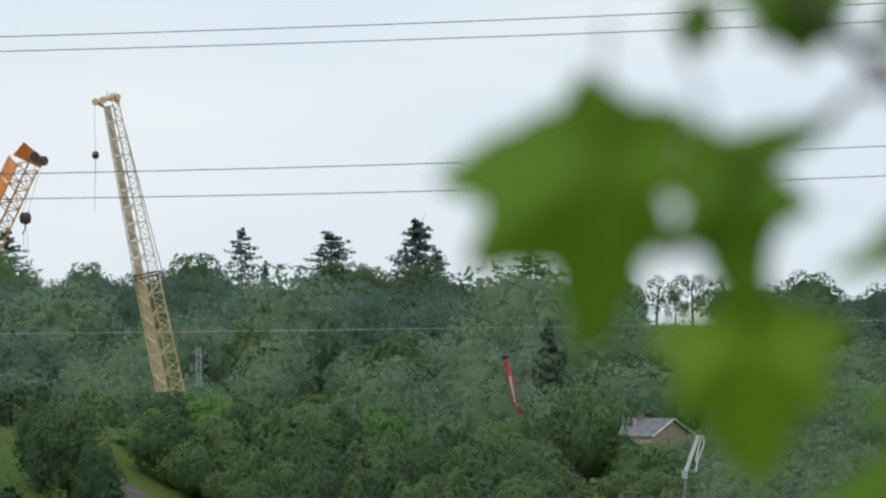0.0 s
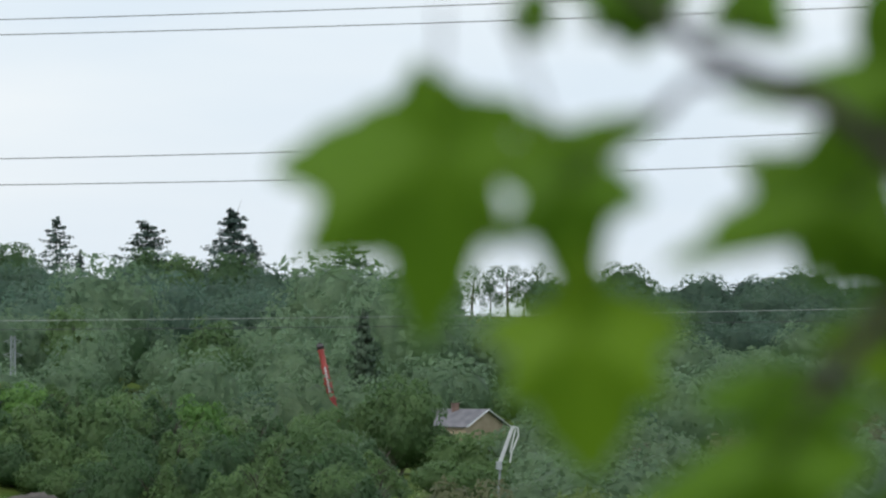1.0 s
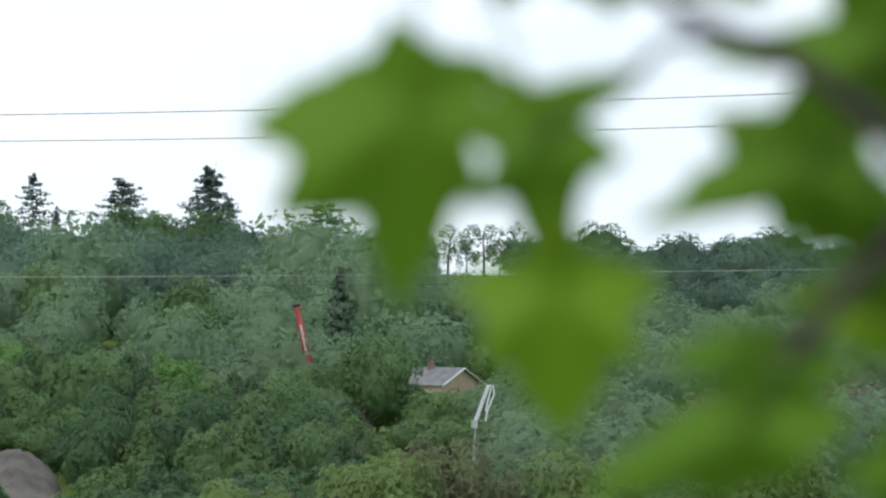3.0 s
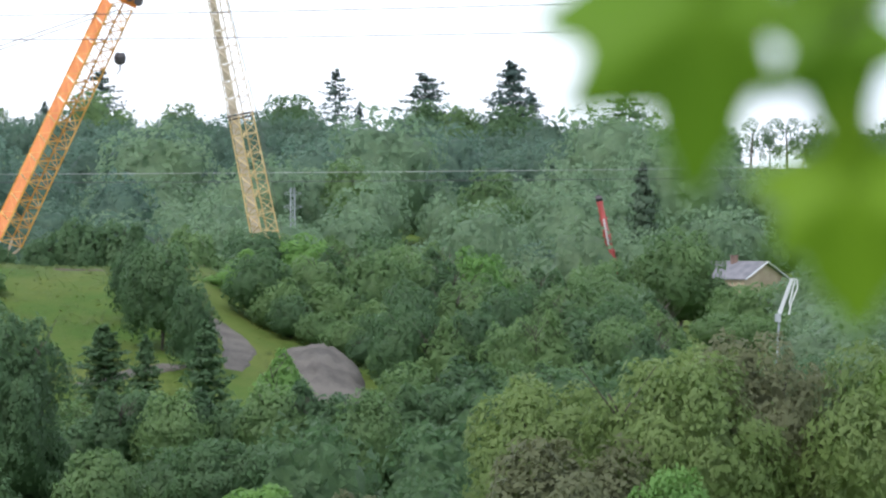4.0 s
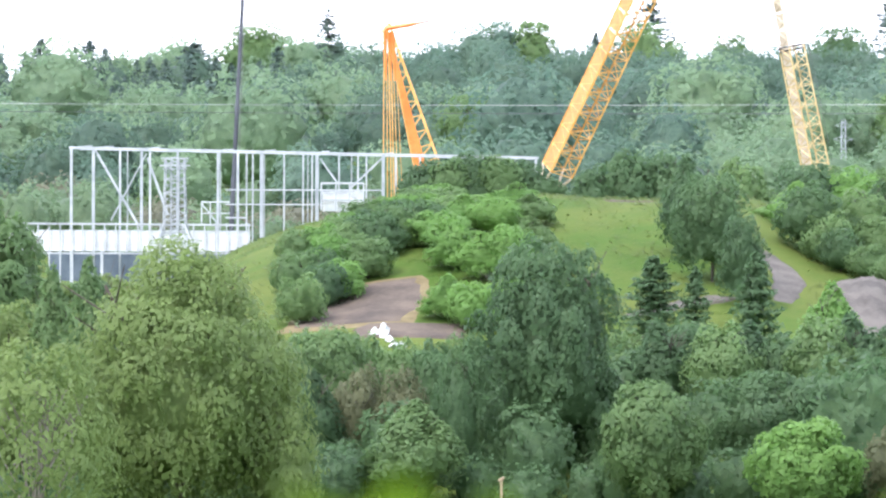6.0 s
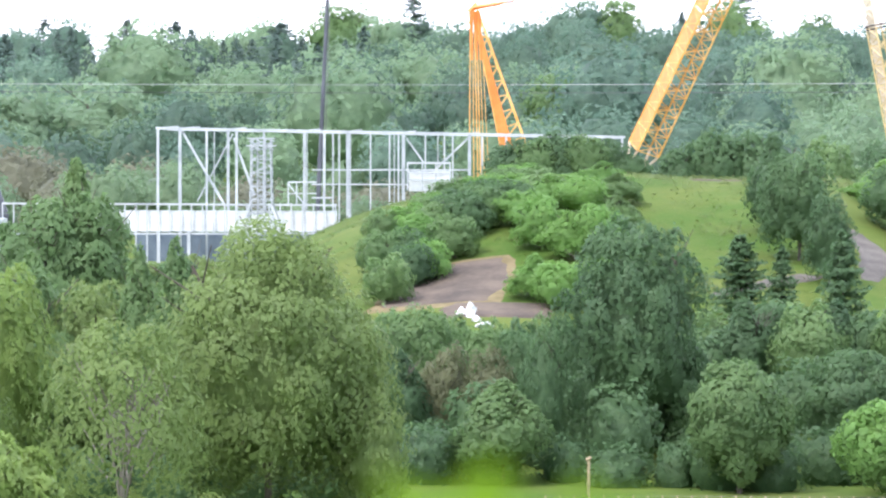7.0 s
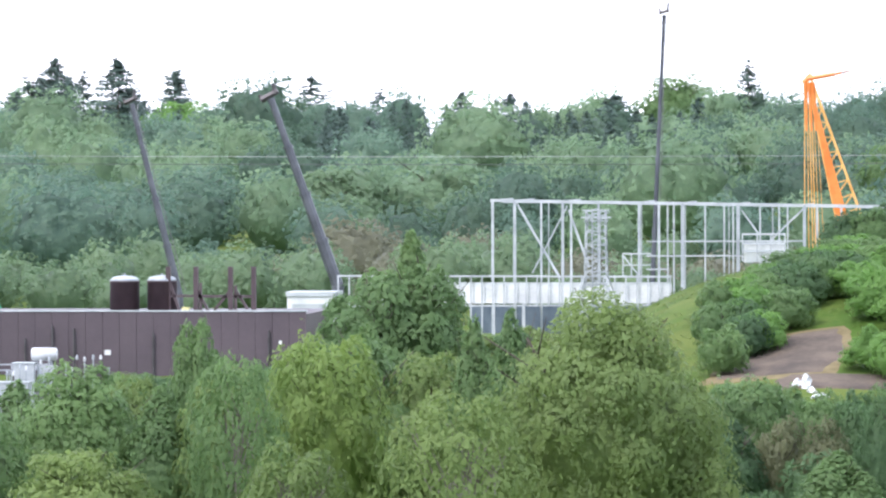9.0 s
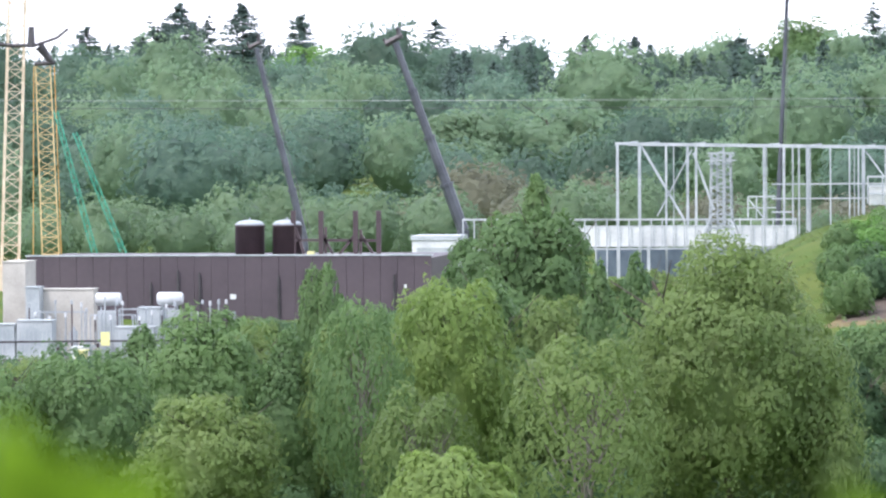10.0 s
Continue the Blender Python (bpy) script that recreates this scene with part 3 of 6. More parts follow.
def wood(name, label, rng, places, recipes, leaf, n, size):
    """Far woodland nobody could count, as one mesh: places are (x, y, z, width, height)."""
    kinds = [fitted(*RECIPES[r](np.random.default_rng(50 + i), n, size), 0.03) for i, r in enumerate(recipes)]
    parts = []
    for x, y, z, w, h in places:
        v, f, m = kinds[rng.integers(len(kinds))]
        a = rng.uniform(0, 6.28)
        c, s = math.cos(a), math.sin(a)
        q = np.empty_like(v)
        q[:, 0] = (v[:, 0] * c - v[:, 1] * s) * w + x
        q[:, 1] = (v[:, 0] * s + v[:, 1] * c) * w + y
        q[:, 2] = v[:, 2] * h + z
        nq = m.copy()
        nq[:, 0], nq[:, 1] = m[:, 0] * c - m[:, 1] * s, m[:, 0] * s + m[:, 1] * c
        parts.append((q, f, nq))
    v, f, m = merge(parts)
    ob = new(name, quick_mesh(name, v, f, LEAF[leaf], m))
    return tagged(ob, label, "woodland", kind="stuff")


def scatter(rng, b0, b1, d0, d1, row, gap, w, h, skip=None, sink=0.6):
    """Places in staggered rows over a sector of the hillside."""
    out = []
    d = d0
    while d < d1:
        step = gap / d * 1e4
        b = b0 + rng.uniform(0, step)
        while b < b1:
            dd = d + rng.uniform(-0.5, 0.5) * row
            if not (skip and skip(b, dd)):
                k = rng.uniform(0.65, 1.35) * (1.5 if rng.uniform() < 0.07 else 1)
                p = at(b, 0, dd)
                out.append((p[0], p[1], float(ground_z(b, dd)) - sink, w * k, h * k * rng.uniform(0.85, 1.15)))
            b += step * rng.uniform(0.7, 1.3)
        d += row
    return out

# ---- far woods ----
wr = np.random.default_rng(7)


def ridge_gap(b, d):
    """The dip in the ridge where sky shows between thin trees."""
    return 1132 < b < 1285 and d > 1150


def stand(b, d):
    """Where the dark conifer stand takes the place of broadleaves."""
    return ridge_gap(b, d) or (-1330 < b < -640 and 1180 < d < 1420) or (-2200 < b < -1560 and 1380 < d)


def site_clear(b, d):
    return d < 875 and b < 300


def share(places, lo, hi):
    """Those places whose patch of hillside carries the given kind of tree."""
    out = []
    for p in places:
        k = 1.3 * noise.noise(Vector((p[0] / 30, p[1] / 75, 0.3))) + 0.35 * noise.noise(Vector((p[0] / 9, p[1] / 9, 4.3)))
        b, d = math.atan2(p[0], p[1]) * 1e4, math.hypot(p[0], p[1])
        if b > 60 and d > 875:  # east of the mound the ridge is dark and its foot light
            k = k * 0.5 - 0.26 if d > 1090 else 0.3
        if lo <= k < hi:
            out.append(p)
    return out


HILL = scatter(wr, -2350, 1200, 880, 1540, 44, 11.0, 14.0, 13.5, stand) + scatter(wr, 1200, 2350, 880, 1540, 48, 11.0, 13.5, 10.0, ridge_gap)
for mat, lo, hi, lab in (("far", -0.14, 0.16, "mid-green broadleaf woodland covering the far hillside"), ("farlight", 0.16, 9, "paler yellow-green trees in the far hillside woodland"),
                         ("fardark", -9, -0.14, "darker trees in the far hillside woodland, blue from painted haze")):
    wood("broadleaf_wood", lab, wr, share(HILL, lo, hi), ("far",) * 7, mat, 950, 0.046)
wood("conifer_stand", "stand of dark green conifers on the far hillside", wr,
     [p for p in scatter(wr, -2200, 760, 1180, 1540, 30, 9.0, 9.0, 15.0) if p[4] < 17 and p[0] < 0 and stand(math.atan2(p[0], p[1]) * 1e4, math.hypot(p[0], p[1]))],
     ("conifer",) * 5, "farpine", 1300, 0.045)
def house_plot(b, d):
    return 965 < b < 1260 and d < 860 or 870 < b < 925 and d < 815


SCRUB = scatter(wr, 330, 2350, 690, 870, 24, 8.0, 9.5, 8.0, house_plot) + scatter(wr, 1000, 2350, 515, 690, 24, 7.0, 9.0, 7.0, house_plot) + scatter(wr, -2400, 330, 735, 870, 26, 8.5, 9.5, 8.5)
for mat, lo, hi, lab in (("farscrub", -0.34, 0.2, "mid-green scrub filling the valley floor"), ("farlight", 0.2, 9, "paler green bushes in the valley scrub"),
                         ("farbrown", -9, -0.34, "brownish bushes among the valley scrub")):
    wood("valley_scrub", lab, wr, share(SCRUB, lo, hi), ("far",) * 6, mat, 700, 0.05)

# single trees on the skyline: bearing, distance, top, half width, shape
SKYLINE = [
    (425, 1480, 184, 28, "cedar"), (466, 1480, 126, 12, "conifer"), (585, 1480, 178, 48, "cedar"), (735, 1470, 198, 42, "conifer"),
    (768, 1490, 152, 30, "cedar"), (940, 1440, 162, 55, "flat_pine"), (10, 1500, 185, 34, "cedar"),
    (-563, 1500, 166, 28, "cedar"), (-1955, 1490, 132, 34, "cedar"), (-1900, 1500, 100, 26, "cedar"), (-1835, 1480, 140, 40, "cedar"),
    (-1790, 1480, 172, 36, "conifer"), (-1812, 1490, 138, 34, "conifer"), (-1765, 1495, 140, 30, "conifer"), (-1860, 1490, 118, 34, "cedar"), (-1655, 1490, 120, 30, "conifer"), (-1738, 1490, 150, 26, "cedar"), (-1678, 1470, 172, 38, "conifer"), (-1575, 1490, 150, 34, "conifer"),
    (-1470, 1500, 118, 30, "cedar"), (-1405, 1490, 132, 28, "cedar"), (-1335, 1490, 140, 32, "cedar"), (-1215, 1500, 118, 26, "cedar"),
    (-1070, 1440, 112, 26, "conifer"), (-985, 1440, 108, 24, "conifer"), (-800, 1440, 104, 44, "conifer"), (-90, 1490, 128, 16, "conifer"),
    (1640, 1480, 70, 40, "conifer"),
]
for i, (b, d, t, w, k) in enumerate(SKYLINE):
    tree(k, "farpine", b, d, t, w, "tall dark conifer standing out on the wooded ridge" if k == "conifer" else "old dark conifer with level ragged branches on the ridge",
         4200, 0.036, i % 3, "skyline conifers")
DOMES = [(-690, 1500, 142, 80, "mid"), (-250, 1480, 150, 70, "dark"), (-200, 1470, 148, 60, "mid"), (0, 1470, 148, 78, "mid"), (150, 1480, 124, 60, "mid"), (345, 1450, 140, 75, "dark"),
         (640, 1440, 120, 60, "mid"), (850, 1440, 92, 45, "dark"), (1080, 1440, 106, 60, "dark"), (1430, 1450, 106, 60, "dark"), (1700, 1480, 78, 60, "mid"),
         (-1560, 1420, 96, 90, "bright"), (-1830, 1490, 108, 66, "dark"), (-1700, 1485, 100, 60, "dark"), (-1950, 1490, 100, 56, "dark"), (-1340, 1480, 92, 56, "mid"), (585, 1470, 130, 52, "dark"), (735, 1460, 122, 70, "dark"), (445, 1000, 28, 60, "mid"), (-1120, 960, 2, 150, "farlight"), (-1300, 950, -24, 110, "farscrub"), (-1560, 955, -18, 120, "far"), (-720, 1000, -15, 70, "bright"),
         (-300, 1000, 20, 90, "mid"), (700, 950, 8, 70, "mid"), (200, 1380, 75, 80, "dark"), (470, 1390, 62, 90, "dark"), (750, 1400, 60, 80, "dark"), (590, 1350, 58, 70, "mid")]
for i, (b, d, t, w, c) in enumerate(DOMES):
    tree("round" if i % 2 else "oval", c, b, d, t, w, "broad rounded broadleaf tree in the far woodland", 2000, 0.045, i % 3, "far broadleaf trees")
for b, w, t in ((1158, 46, 98), (1222, 48, 100), (1272, 34, 104), (1192, 30, 74), (1250, 32, 70)):
    tree("open", "dark", b, 1500, t, w, "thin-crowned tree with sky showing through its branches", 1500, 0.036, b % 3, "open ridge trees")
tree("conifer", "youngpine", 968, 900, 20, 24, "dark narrow cypress-like conifer above the scrub", 6000, 0.04, 1)
tree("shrub", "mid", 985, 800, -130, 60, "dark broadleaf tree near the red crane boom", 3000, 0.04, 2)
tree("shrub", "mid", 1035, 800, -95, 92, "dense dark broadleaf tree beside the house", 3000, 0.04, 1)

# ---- earth mound, tracks and heaps ----
def bank_rows(rows, grow=0):
    """Rows by rise, turned into distances on the mound's slope."""
    n = len(rows) - 1
    return [(where((a + b) / 2, e) + (2 * k / n - 1) * grow * 0.06, a - grow, b + grow) for k, (e, a, b) in enumerate(rows)]


BANK = [(-398, -640, -430), (-362, -612, -384), (-335, -566, -388), (-313, -512, -408)]
drape("dry_grass_rim", bank_rows(BANK, 16), DRY, 0.08, "straw-coloured dry grass round the bare bank", "dry grass")
drape("bare_earth_bank", bank_rows(BANK), EARTH, 0.16, "bare grey-brown earth scraped from the mound", "bare earth")
drape("dirt_strip", bank_rows([(-416, -520, -318), (-408, -520, -312), (-400, -520, -310), (-392, -500, -312)]), EARTH, 0.2, "strip of muddy ground below the bank", "bare earth")
drape("gravel_track", bank_rows([(-352, 222, 258), (-330, 226, 280), (-312, 224, 286), (-290, 206, 268), (-268, 190, 236), (-245, 172, 196)]), GRAVEL, 0.14,
      "grey gravel track climbing the mound", "track")
drape("gravel_path", bank_rows([(-376, -46, 2), (-366, -14, 52), (-356, 34, 104), (-347, 84, 150), (-340, 128, 172)]), GRAVEL, 0.12, "narrow gravel path across the grass", "path")
drape("gravel_heap", [(520, 330, 480), (528, 318, 482), (540, 318, 470), (550, 325, 440)], GRAVEL, 0.1, "rounded heap of grey gravel beside the track", "heap", 2.3)
drape("top_track", [(588, -70, 20), (596, -80, 10)], EARTH, 0.1, "trodden earth on top of the mound", "track")
drape("works_yard", [(496, -2400, -1700), (540, -2500, -1420), (589, -2500, -1300)], GRAVEL, 0.06, "grey gravelled yard round the substation", "yard")
drape("pale_track", [(405, -300, 900), (423, -310, 900)], PALE_TRACK, 0.06, "pale gravel lane along the field edge", "track")


# ---- near and middle trees ----
tr = np.random.default_rng(3)
BIG, MID = 12000, 5000
for b, d, t, w, c in ((-1860, 445, -398, 115, "mid"), (-1655, 440, -392, 95, "olive"), (-2080, 440, -452, 110, "olive"), (-1240, 452, -300, 120, "mid"), (-1130, 440, -350, 120, "olive"), (-985, 432, -275, 80, "mid"), (-1050, 436, -290, 80, "mid"), (-1400, 430, -395, 95, "olive"), (-1505, 424, -400, 90, "olive"), (-1600, 425, -405, 105, "mid")):
    tree("upright" if c == "mid" else "birch", c, b, d, t, w, "leafy tree on the slope below the halls", 8000, 0.03, b % 3, "slope trees")
for b in range(-1700, -950, 34):
    d = 552 if b < -1360 else 612
    t = (float(ground_z(b, d)) + tr.uniform(2.0, 3.4) - EYE) / d * 1e4
    tree("shrub", ("mid", "dark", "olive")[b % 3], b + tr.uniform(-9, 9), d + tr.uniform(-8, 8), t, 42, "low green bush along the foot of the halls", 1800, 0.055, b % 3, "foot bushes")
for b in range(-1720, -1330, 48):
    d = 505 + tr.uniform(-10, 10)
    t = (float(ground_z(b, d)) + tr.uniform(3.5, 5.0) - EYE) / d * 1e4
    tree("shrub", ("mid", "olive", "mid")[b % 3], b, d, t, 56, "green bush on the slope below the hall", 2200, 0.05, b % 3, "hall bushes")
for b, d, t in ((1095, 800, -190), (1130, 780, -196), (1170, 770, -193), (1215, 780, -190), (1100, 700, -245), (1160, 690, -250), (1220, 700, -240), (1250, 760, -190), (905, 790, -150), (880, 780, -160)):
    tree("shrub", "mid", b, d, t, 55, "low green bush near the house", 2200, 0.05, b % 3, "house bushes")
tree("oval", "mid", 13, 430, -490, 96, "rounded mid-green tree at the field edge", 9000, 0.034, 0, "field edge trees")
tree("round", "dark", 228, 446, -470, 118, "broad dark green tree at the field edge", 9000, 0.034, 1, "field edge trees")
tree("round", "bright", 287, 424, -552, 108, "small fresh light-green maple at the field edge", 8000, 0.042, 2, "field edge trees")
tree("birch", "brown", 455, 430, -560, 82, "greyish olive willow at the field edge", 7000, 0.032, 0, "field edge trees")
tree("plume", "dark", -172, 452, -238, 142, "tall dark green poplar with upright plumes", 20000, 0.022, 0)
tree("upright", "dark", -60, 456, -470, 80, "dark green tree beside the tall poplar", 6000, 0.035, 1)
tree("birch", "dark", -332, 446, -425, 52, "slender drooping birch beside the tall poplar", 6000, 0.026, 1)
tree("upright", "mid", -404, 438, -525, 112, "broad mid-green tree at the field edge", 9000, 0.034, 1, "field edge trees")
tree("shrub", "mid", -560, 462, -392, 95, "dark and mid-green bushes below the earth bank", 8000, 0.034, 0)
tree("shrub", "brown", -510, 455, -460, 62, "brownish bush among green ones", 5000, 0.034, 1)
tree("shrub", "brown", -430, 452, -465, 50, "brownish dying bush at the field edge", 4000, 0.036, 2)
tree("shrub", "mid", -445, 467, -428, 58, "leafy green bush below the earth bank", 4000, 0.045, 2)
tree("shrub", "dark", -385, 464, -436, 52, "dark leafy bush below the earth bank", 4000, 0.045, 0)
tree("shrub", "mid", -500, 470, -408, 60, "mid-green bush below the earth bank", 4000, 0.045, 1)
for b, d, t, w, c in ((-425, 470, -417, 42, "mid"), (-372, 474, -414, 40, "dark"), (-332, 476, -408, 44, "mid"), (-300, 474, -405, 40, "dark")):
    tree("shrub", c, b, d, t, w, "leafy bush below the muddy strip", 3000, 0.045, b % 3, "strip bushes")
tree("shrub", "mid", -610, 470, -402, 60, "mid-green bush beside the birch", 4000, 0.045, 2)
tree("upright", "dark", -590, 452, -470, 70, "dark leafy bush under the bank", 6000, 0.034, 2)
tree("birch", "olive", -822, 400, -244, 232, "great weeping olive-green birch", 38000, 0.017, 0)
tree("birch", "olive", -640, 398, -520, 80, "lower hanging branches of a birch at the slope", 7000, 0.028, 1)
tree("airy", "olive", -1080, 385, -418, 165, "light olive-green tree with pale upright stems", 9000, 0.022, 1)
tree("birch", "lime", -1322, 420, -318, 138, "yellow-green young birch on the lower slope", 11000, 0.028, 1)
tree("airy", "mid", -1470, 410, -352, 98, "slender grey-green birch on the lower slope", 9000, 0.026, 2)
tree("airy", "olive", -1370, 392, -500, 110, "shaded olive bush with pale stems", 7000, 0.028, 0)
tree("birch", "mid", -1752, 430, -366, 150, "broad grey-green willow on the lower slope", 12000, 0.028, 2)
tree("oval", "mid", -1543, 446, -290, 62, "dark green tree in front of the brown hall", 6000, 0.034, 2)
tree("birch", "mid", -1960, 415, -442, 150, "spreading mid-green trees below the substation", 11000, 0.028, 1)
tree("birch", "olive", -1750, 395, -520, 150, "olive-green trees on the lower slope", 11000, 0.028, 2)
tree("birch", "mid", -2130, 412, -440, 120, "mid-green tree below the substation", 8000, 0.03, 0)
tree("round", "lime", -1310, 340, -622, 132, "light green fresh-leaved bush", 9000, 0.045, 0)
tree("plume", "mid", -1188, 470, -200, 158, "broad chestnut with upright leaf plumes", 15000, 0.03, 2)
tree("upright", "mid", -1160, 472, -138, 95, "pointed chestnut with upright leaf plumes", 12000, 0.034, 1)
tree("upright", "mid", -1240, 440, -330, 150, "mid-green bushes under the chestnut", 9000, 0.034, 0)
tree("round", "olive", 800, 402, -360, 190, "broad olive-green tree on the slope", 16000, 0.024, 0)
tree("birch", "olive", 1040, 396, -318, 200, "broad olive-brown tree on the slope", 16000, 0.024, 1)
tree("birch", "brown", 1180, 404, -282, 180, "olive-brown tree with reddish top", 14000, 0.024, 2)
tree("birch", "olive", 1420, 400, -300, 210, "broad olive-green tree on the slope", 14000, 0.024, 0)
tree("birch", "olive", 1720, 404, -280, 220, "broad olive-green tree on the slope", 14000, 0.024, 1)
tree("shrub", "brown", 850, 390, -470, 190, "brownish lower bushes on the slope", 10000, 0.03, 1)
tree("shrub", "bright", 1010, 386, -520, 110, "fresh green bush among olive ones", 6000, 0.035, 2)
tree("open", "blossom", 628, 398, -608, 34, "thin bush with creamy white blossom", 90, 0.07, 0, "", "shrub")
tree("open", "blossom", 812, 392, -664, 34, "thin bush with creamy white blossom", 90, 0.08, 1, "", "shrub")
tree("shrub", "bright", 560, 398, -700, 110, "low bright green bush at the field edge", 4000, 0.05, 0)

# the dark leaf colour here paints the shade in the gaps between the trees
wood("undergrowth", "dense undergrowth between the field edge trees and the mound, coloured dark for shade", wr,
     scatter(wr, -2400, -700, 420, 490, 14, 5.0, 7.0, 6.6, None, 1.7) + scatter(wr, -700, 700, 437, 486, 11, 4.6, 6.5, 6.8, lambda b, d: -680 < b < -290 and d > 462, 1.8) + scatter(wr, 600, 2350, 425, 500, 18, 6.0, 8.0, 7.8, None, 1.8),
     ("far",) * 5, "dark", 1000, 0.05)
for i, b in enumerate(range(-40, 760, 58)):
    tree(("oval", "upright", "round")[i % 3], ("mid", "dark", "dark")[i % 3], b + tr.uniform(-14, 14), 474 + tr.uniform(-8, 8), -385 + tr.uniform(-18, 22), 78,
         "dark green tree in the belt below the mound", 3600, 0.042, i % 3, "tree belt")
tree("upright", "bright", 330, 486, -312, 78, "bright green tree before the gravel heap", 6000, 0.036, 0)
for i, b in enumerate((325, 372, 418, 462, 505)):
    d = 560 + (i % 2) * 5
    tree("shrub", ("mid", "dark")[i % 2], b, d, (float(ground_z(b, d)) + tr.uniform(4.5, 6.0) - EYE) / d * 1e4, 58, "leafy green bush behind the gravel heap", 2600, 0.05, i % 3, "heap bushes")
for i, (b, d) in enumerate(((262, 588), (288, 582), (312, 576), (345, 571), (380, 566), (415, 562), (452, 558), (492, 553), (530, 548), (300, 562), (345, 556), (395, 553), (440, 549), (485, 544), (520, 538))):
    tree("shrub", ("mid", "dark", "mid")[i % 3], b, d, (float(ground_z(b, d)) + tr.uniform(3.2, 4.6) - EYE) / d * 1e4, 48, "leafy green bush at the foot of the thicket", 2200, 0.045, i % 3, "thicket foot bushes")
# thicket on the mound's far shoulder
for i in range(72):
    b = 300 + (i % 12) * 62 + tr.uniform(-18, 18)
    row = i // 12
    d = 506 + row * 21 + tr.uniform(-6, 6)
    high = np.interp(b, [300, 420, 620, 800, 950, 1080], [7.0, 8.5, 9.5, 9.0, 8.0, 7.0]) * (0.72 if row == 0 else 0.95) * tr.uniform(0.9, 1.12)
    if b < 500 and row < 3:
        continue
    top = (float(ground_z(b, d)) + high - EYE) / d * 1e4
    tree(("oval", "round", "upright")[i % 3], ("mid", "dark", "mid", "dark", "bright" if row == 4 and b < 700 else "mid")[i % 5], b, d, top, 68,
         "green tree in the thicket on the mound", 2600, 0.045, i % 3, "mound thicket")
tree("upright", "bright", 268, 575, -135, 68, "bright green young tree on the mound", 5000, 0.038, 1)
tree("upright", "bright", 225, 580, -175, 50, "bright green young tree on the mound", 4000, 0.04, 2)
tree("plume", "dark", 118, 540, -120, 78, "dark grey-green pine-like tree on the mound", 8000, 0.03, 2)
tree("upright", "dark", 72, 552, -88, 66, "dark grey-green tree on the mound", 5000, 0.034, 0)
tree("plume", "dark", 172, 530, -190, 50, "dark grey-green tree on the mound", 5000, 0.034, 1)
for b, d, t, w in ((195, 505, -262, 36), (15, 515, -268, 42), (88, 512, -285, 24), (-12, 583, -180, 11)):
    tree("conifer", "dark", b, d, t, w * 0.9, "small dark green young pine on the mound", 4200, 0.05, b % 3, "young pines")
for i, (b, d, t, w, c) in enumerate([(-300, 622, -84, 66, "dark"), (-385, 622, -98, 60, "dark"), (-220, 622, -98, 58, "dark"), (-255, 620, -90, 50, "mid"), (-180, 620, -128, 44, "dark"), (-345, 620, -94, 50, "mid"), (-30, 632, -78, 72, "dark"), (40, 632, -85, 60, "dark"),
                                     (-95, 630, -105, 50, "dark"), (170, 640, -92, 70, "mid"), (270, 645, -100, 70, "dark")]):
    tree("oval", c, b, d, t, w, "dark green hedge tree along the crest", 2800, 0.045, i % 3, "crest hedge")
for i in range(30):
    k = (i % 10) / 9
    off = (i // 10 - 1) * 46
    b = -655 + 300 * k + off * 0.5 + tr.uniform(-12, 12)
    d = 534 + 52 * k - (i // 10 - 1) * 11 + tr.uniform(-4, 4)
    if b < -642:
        continue
    high = tr.uniform(3.8, 5.2) * (1 - 0.5 * smooth(548, 585, d))
    top = (float(ground_z(b, d)) + high - EYE) / d * 1e4
    tree("shrub", ("dark", "mid", "dark", "bright", "mid")[i % 5] if i >= 10 else ("mid", "bright")[i % 2], b, d, top, 52, "rounded green shrub on the grassy mound", 2600, 0.05, i % 3, "mound shrubs")
for i, (b, d, c) in enumerate([(-320, 566, "bright"), (-265, 562, "bright"), (-205, 566, "mid"), (-300, 574, "bright"), (-230, 576, "bright"), (-340, 545, "bright"), (-290, 540, "bright"), (-240, 540, "bright"),
                               (-350, 524, "bright"), (-305, 520, "bright"), (-255, 522, "bright"), (-370, 556, "bright"), (-205, 548, "mid"), (-190, 528, "bright")]):
    top = (float(ground_z(b, d)) + tr.uniform(4.2, 5.6) * (1 - 0.45 * smooth(545, 575, d)) - EYE) / d * 1e4
    tree(("upright", "shrub")[i % 2], c, b, d, top, 58, "leafy light-green shrub on the grassy mound", 3400, 0.045, i % 3, "light mound shrubs")
tree("shrub", "yellow", -270, 566, -176, 34, "yellow-flowering broom bush on the mound", 500, 0.09, 0)


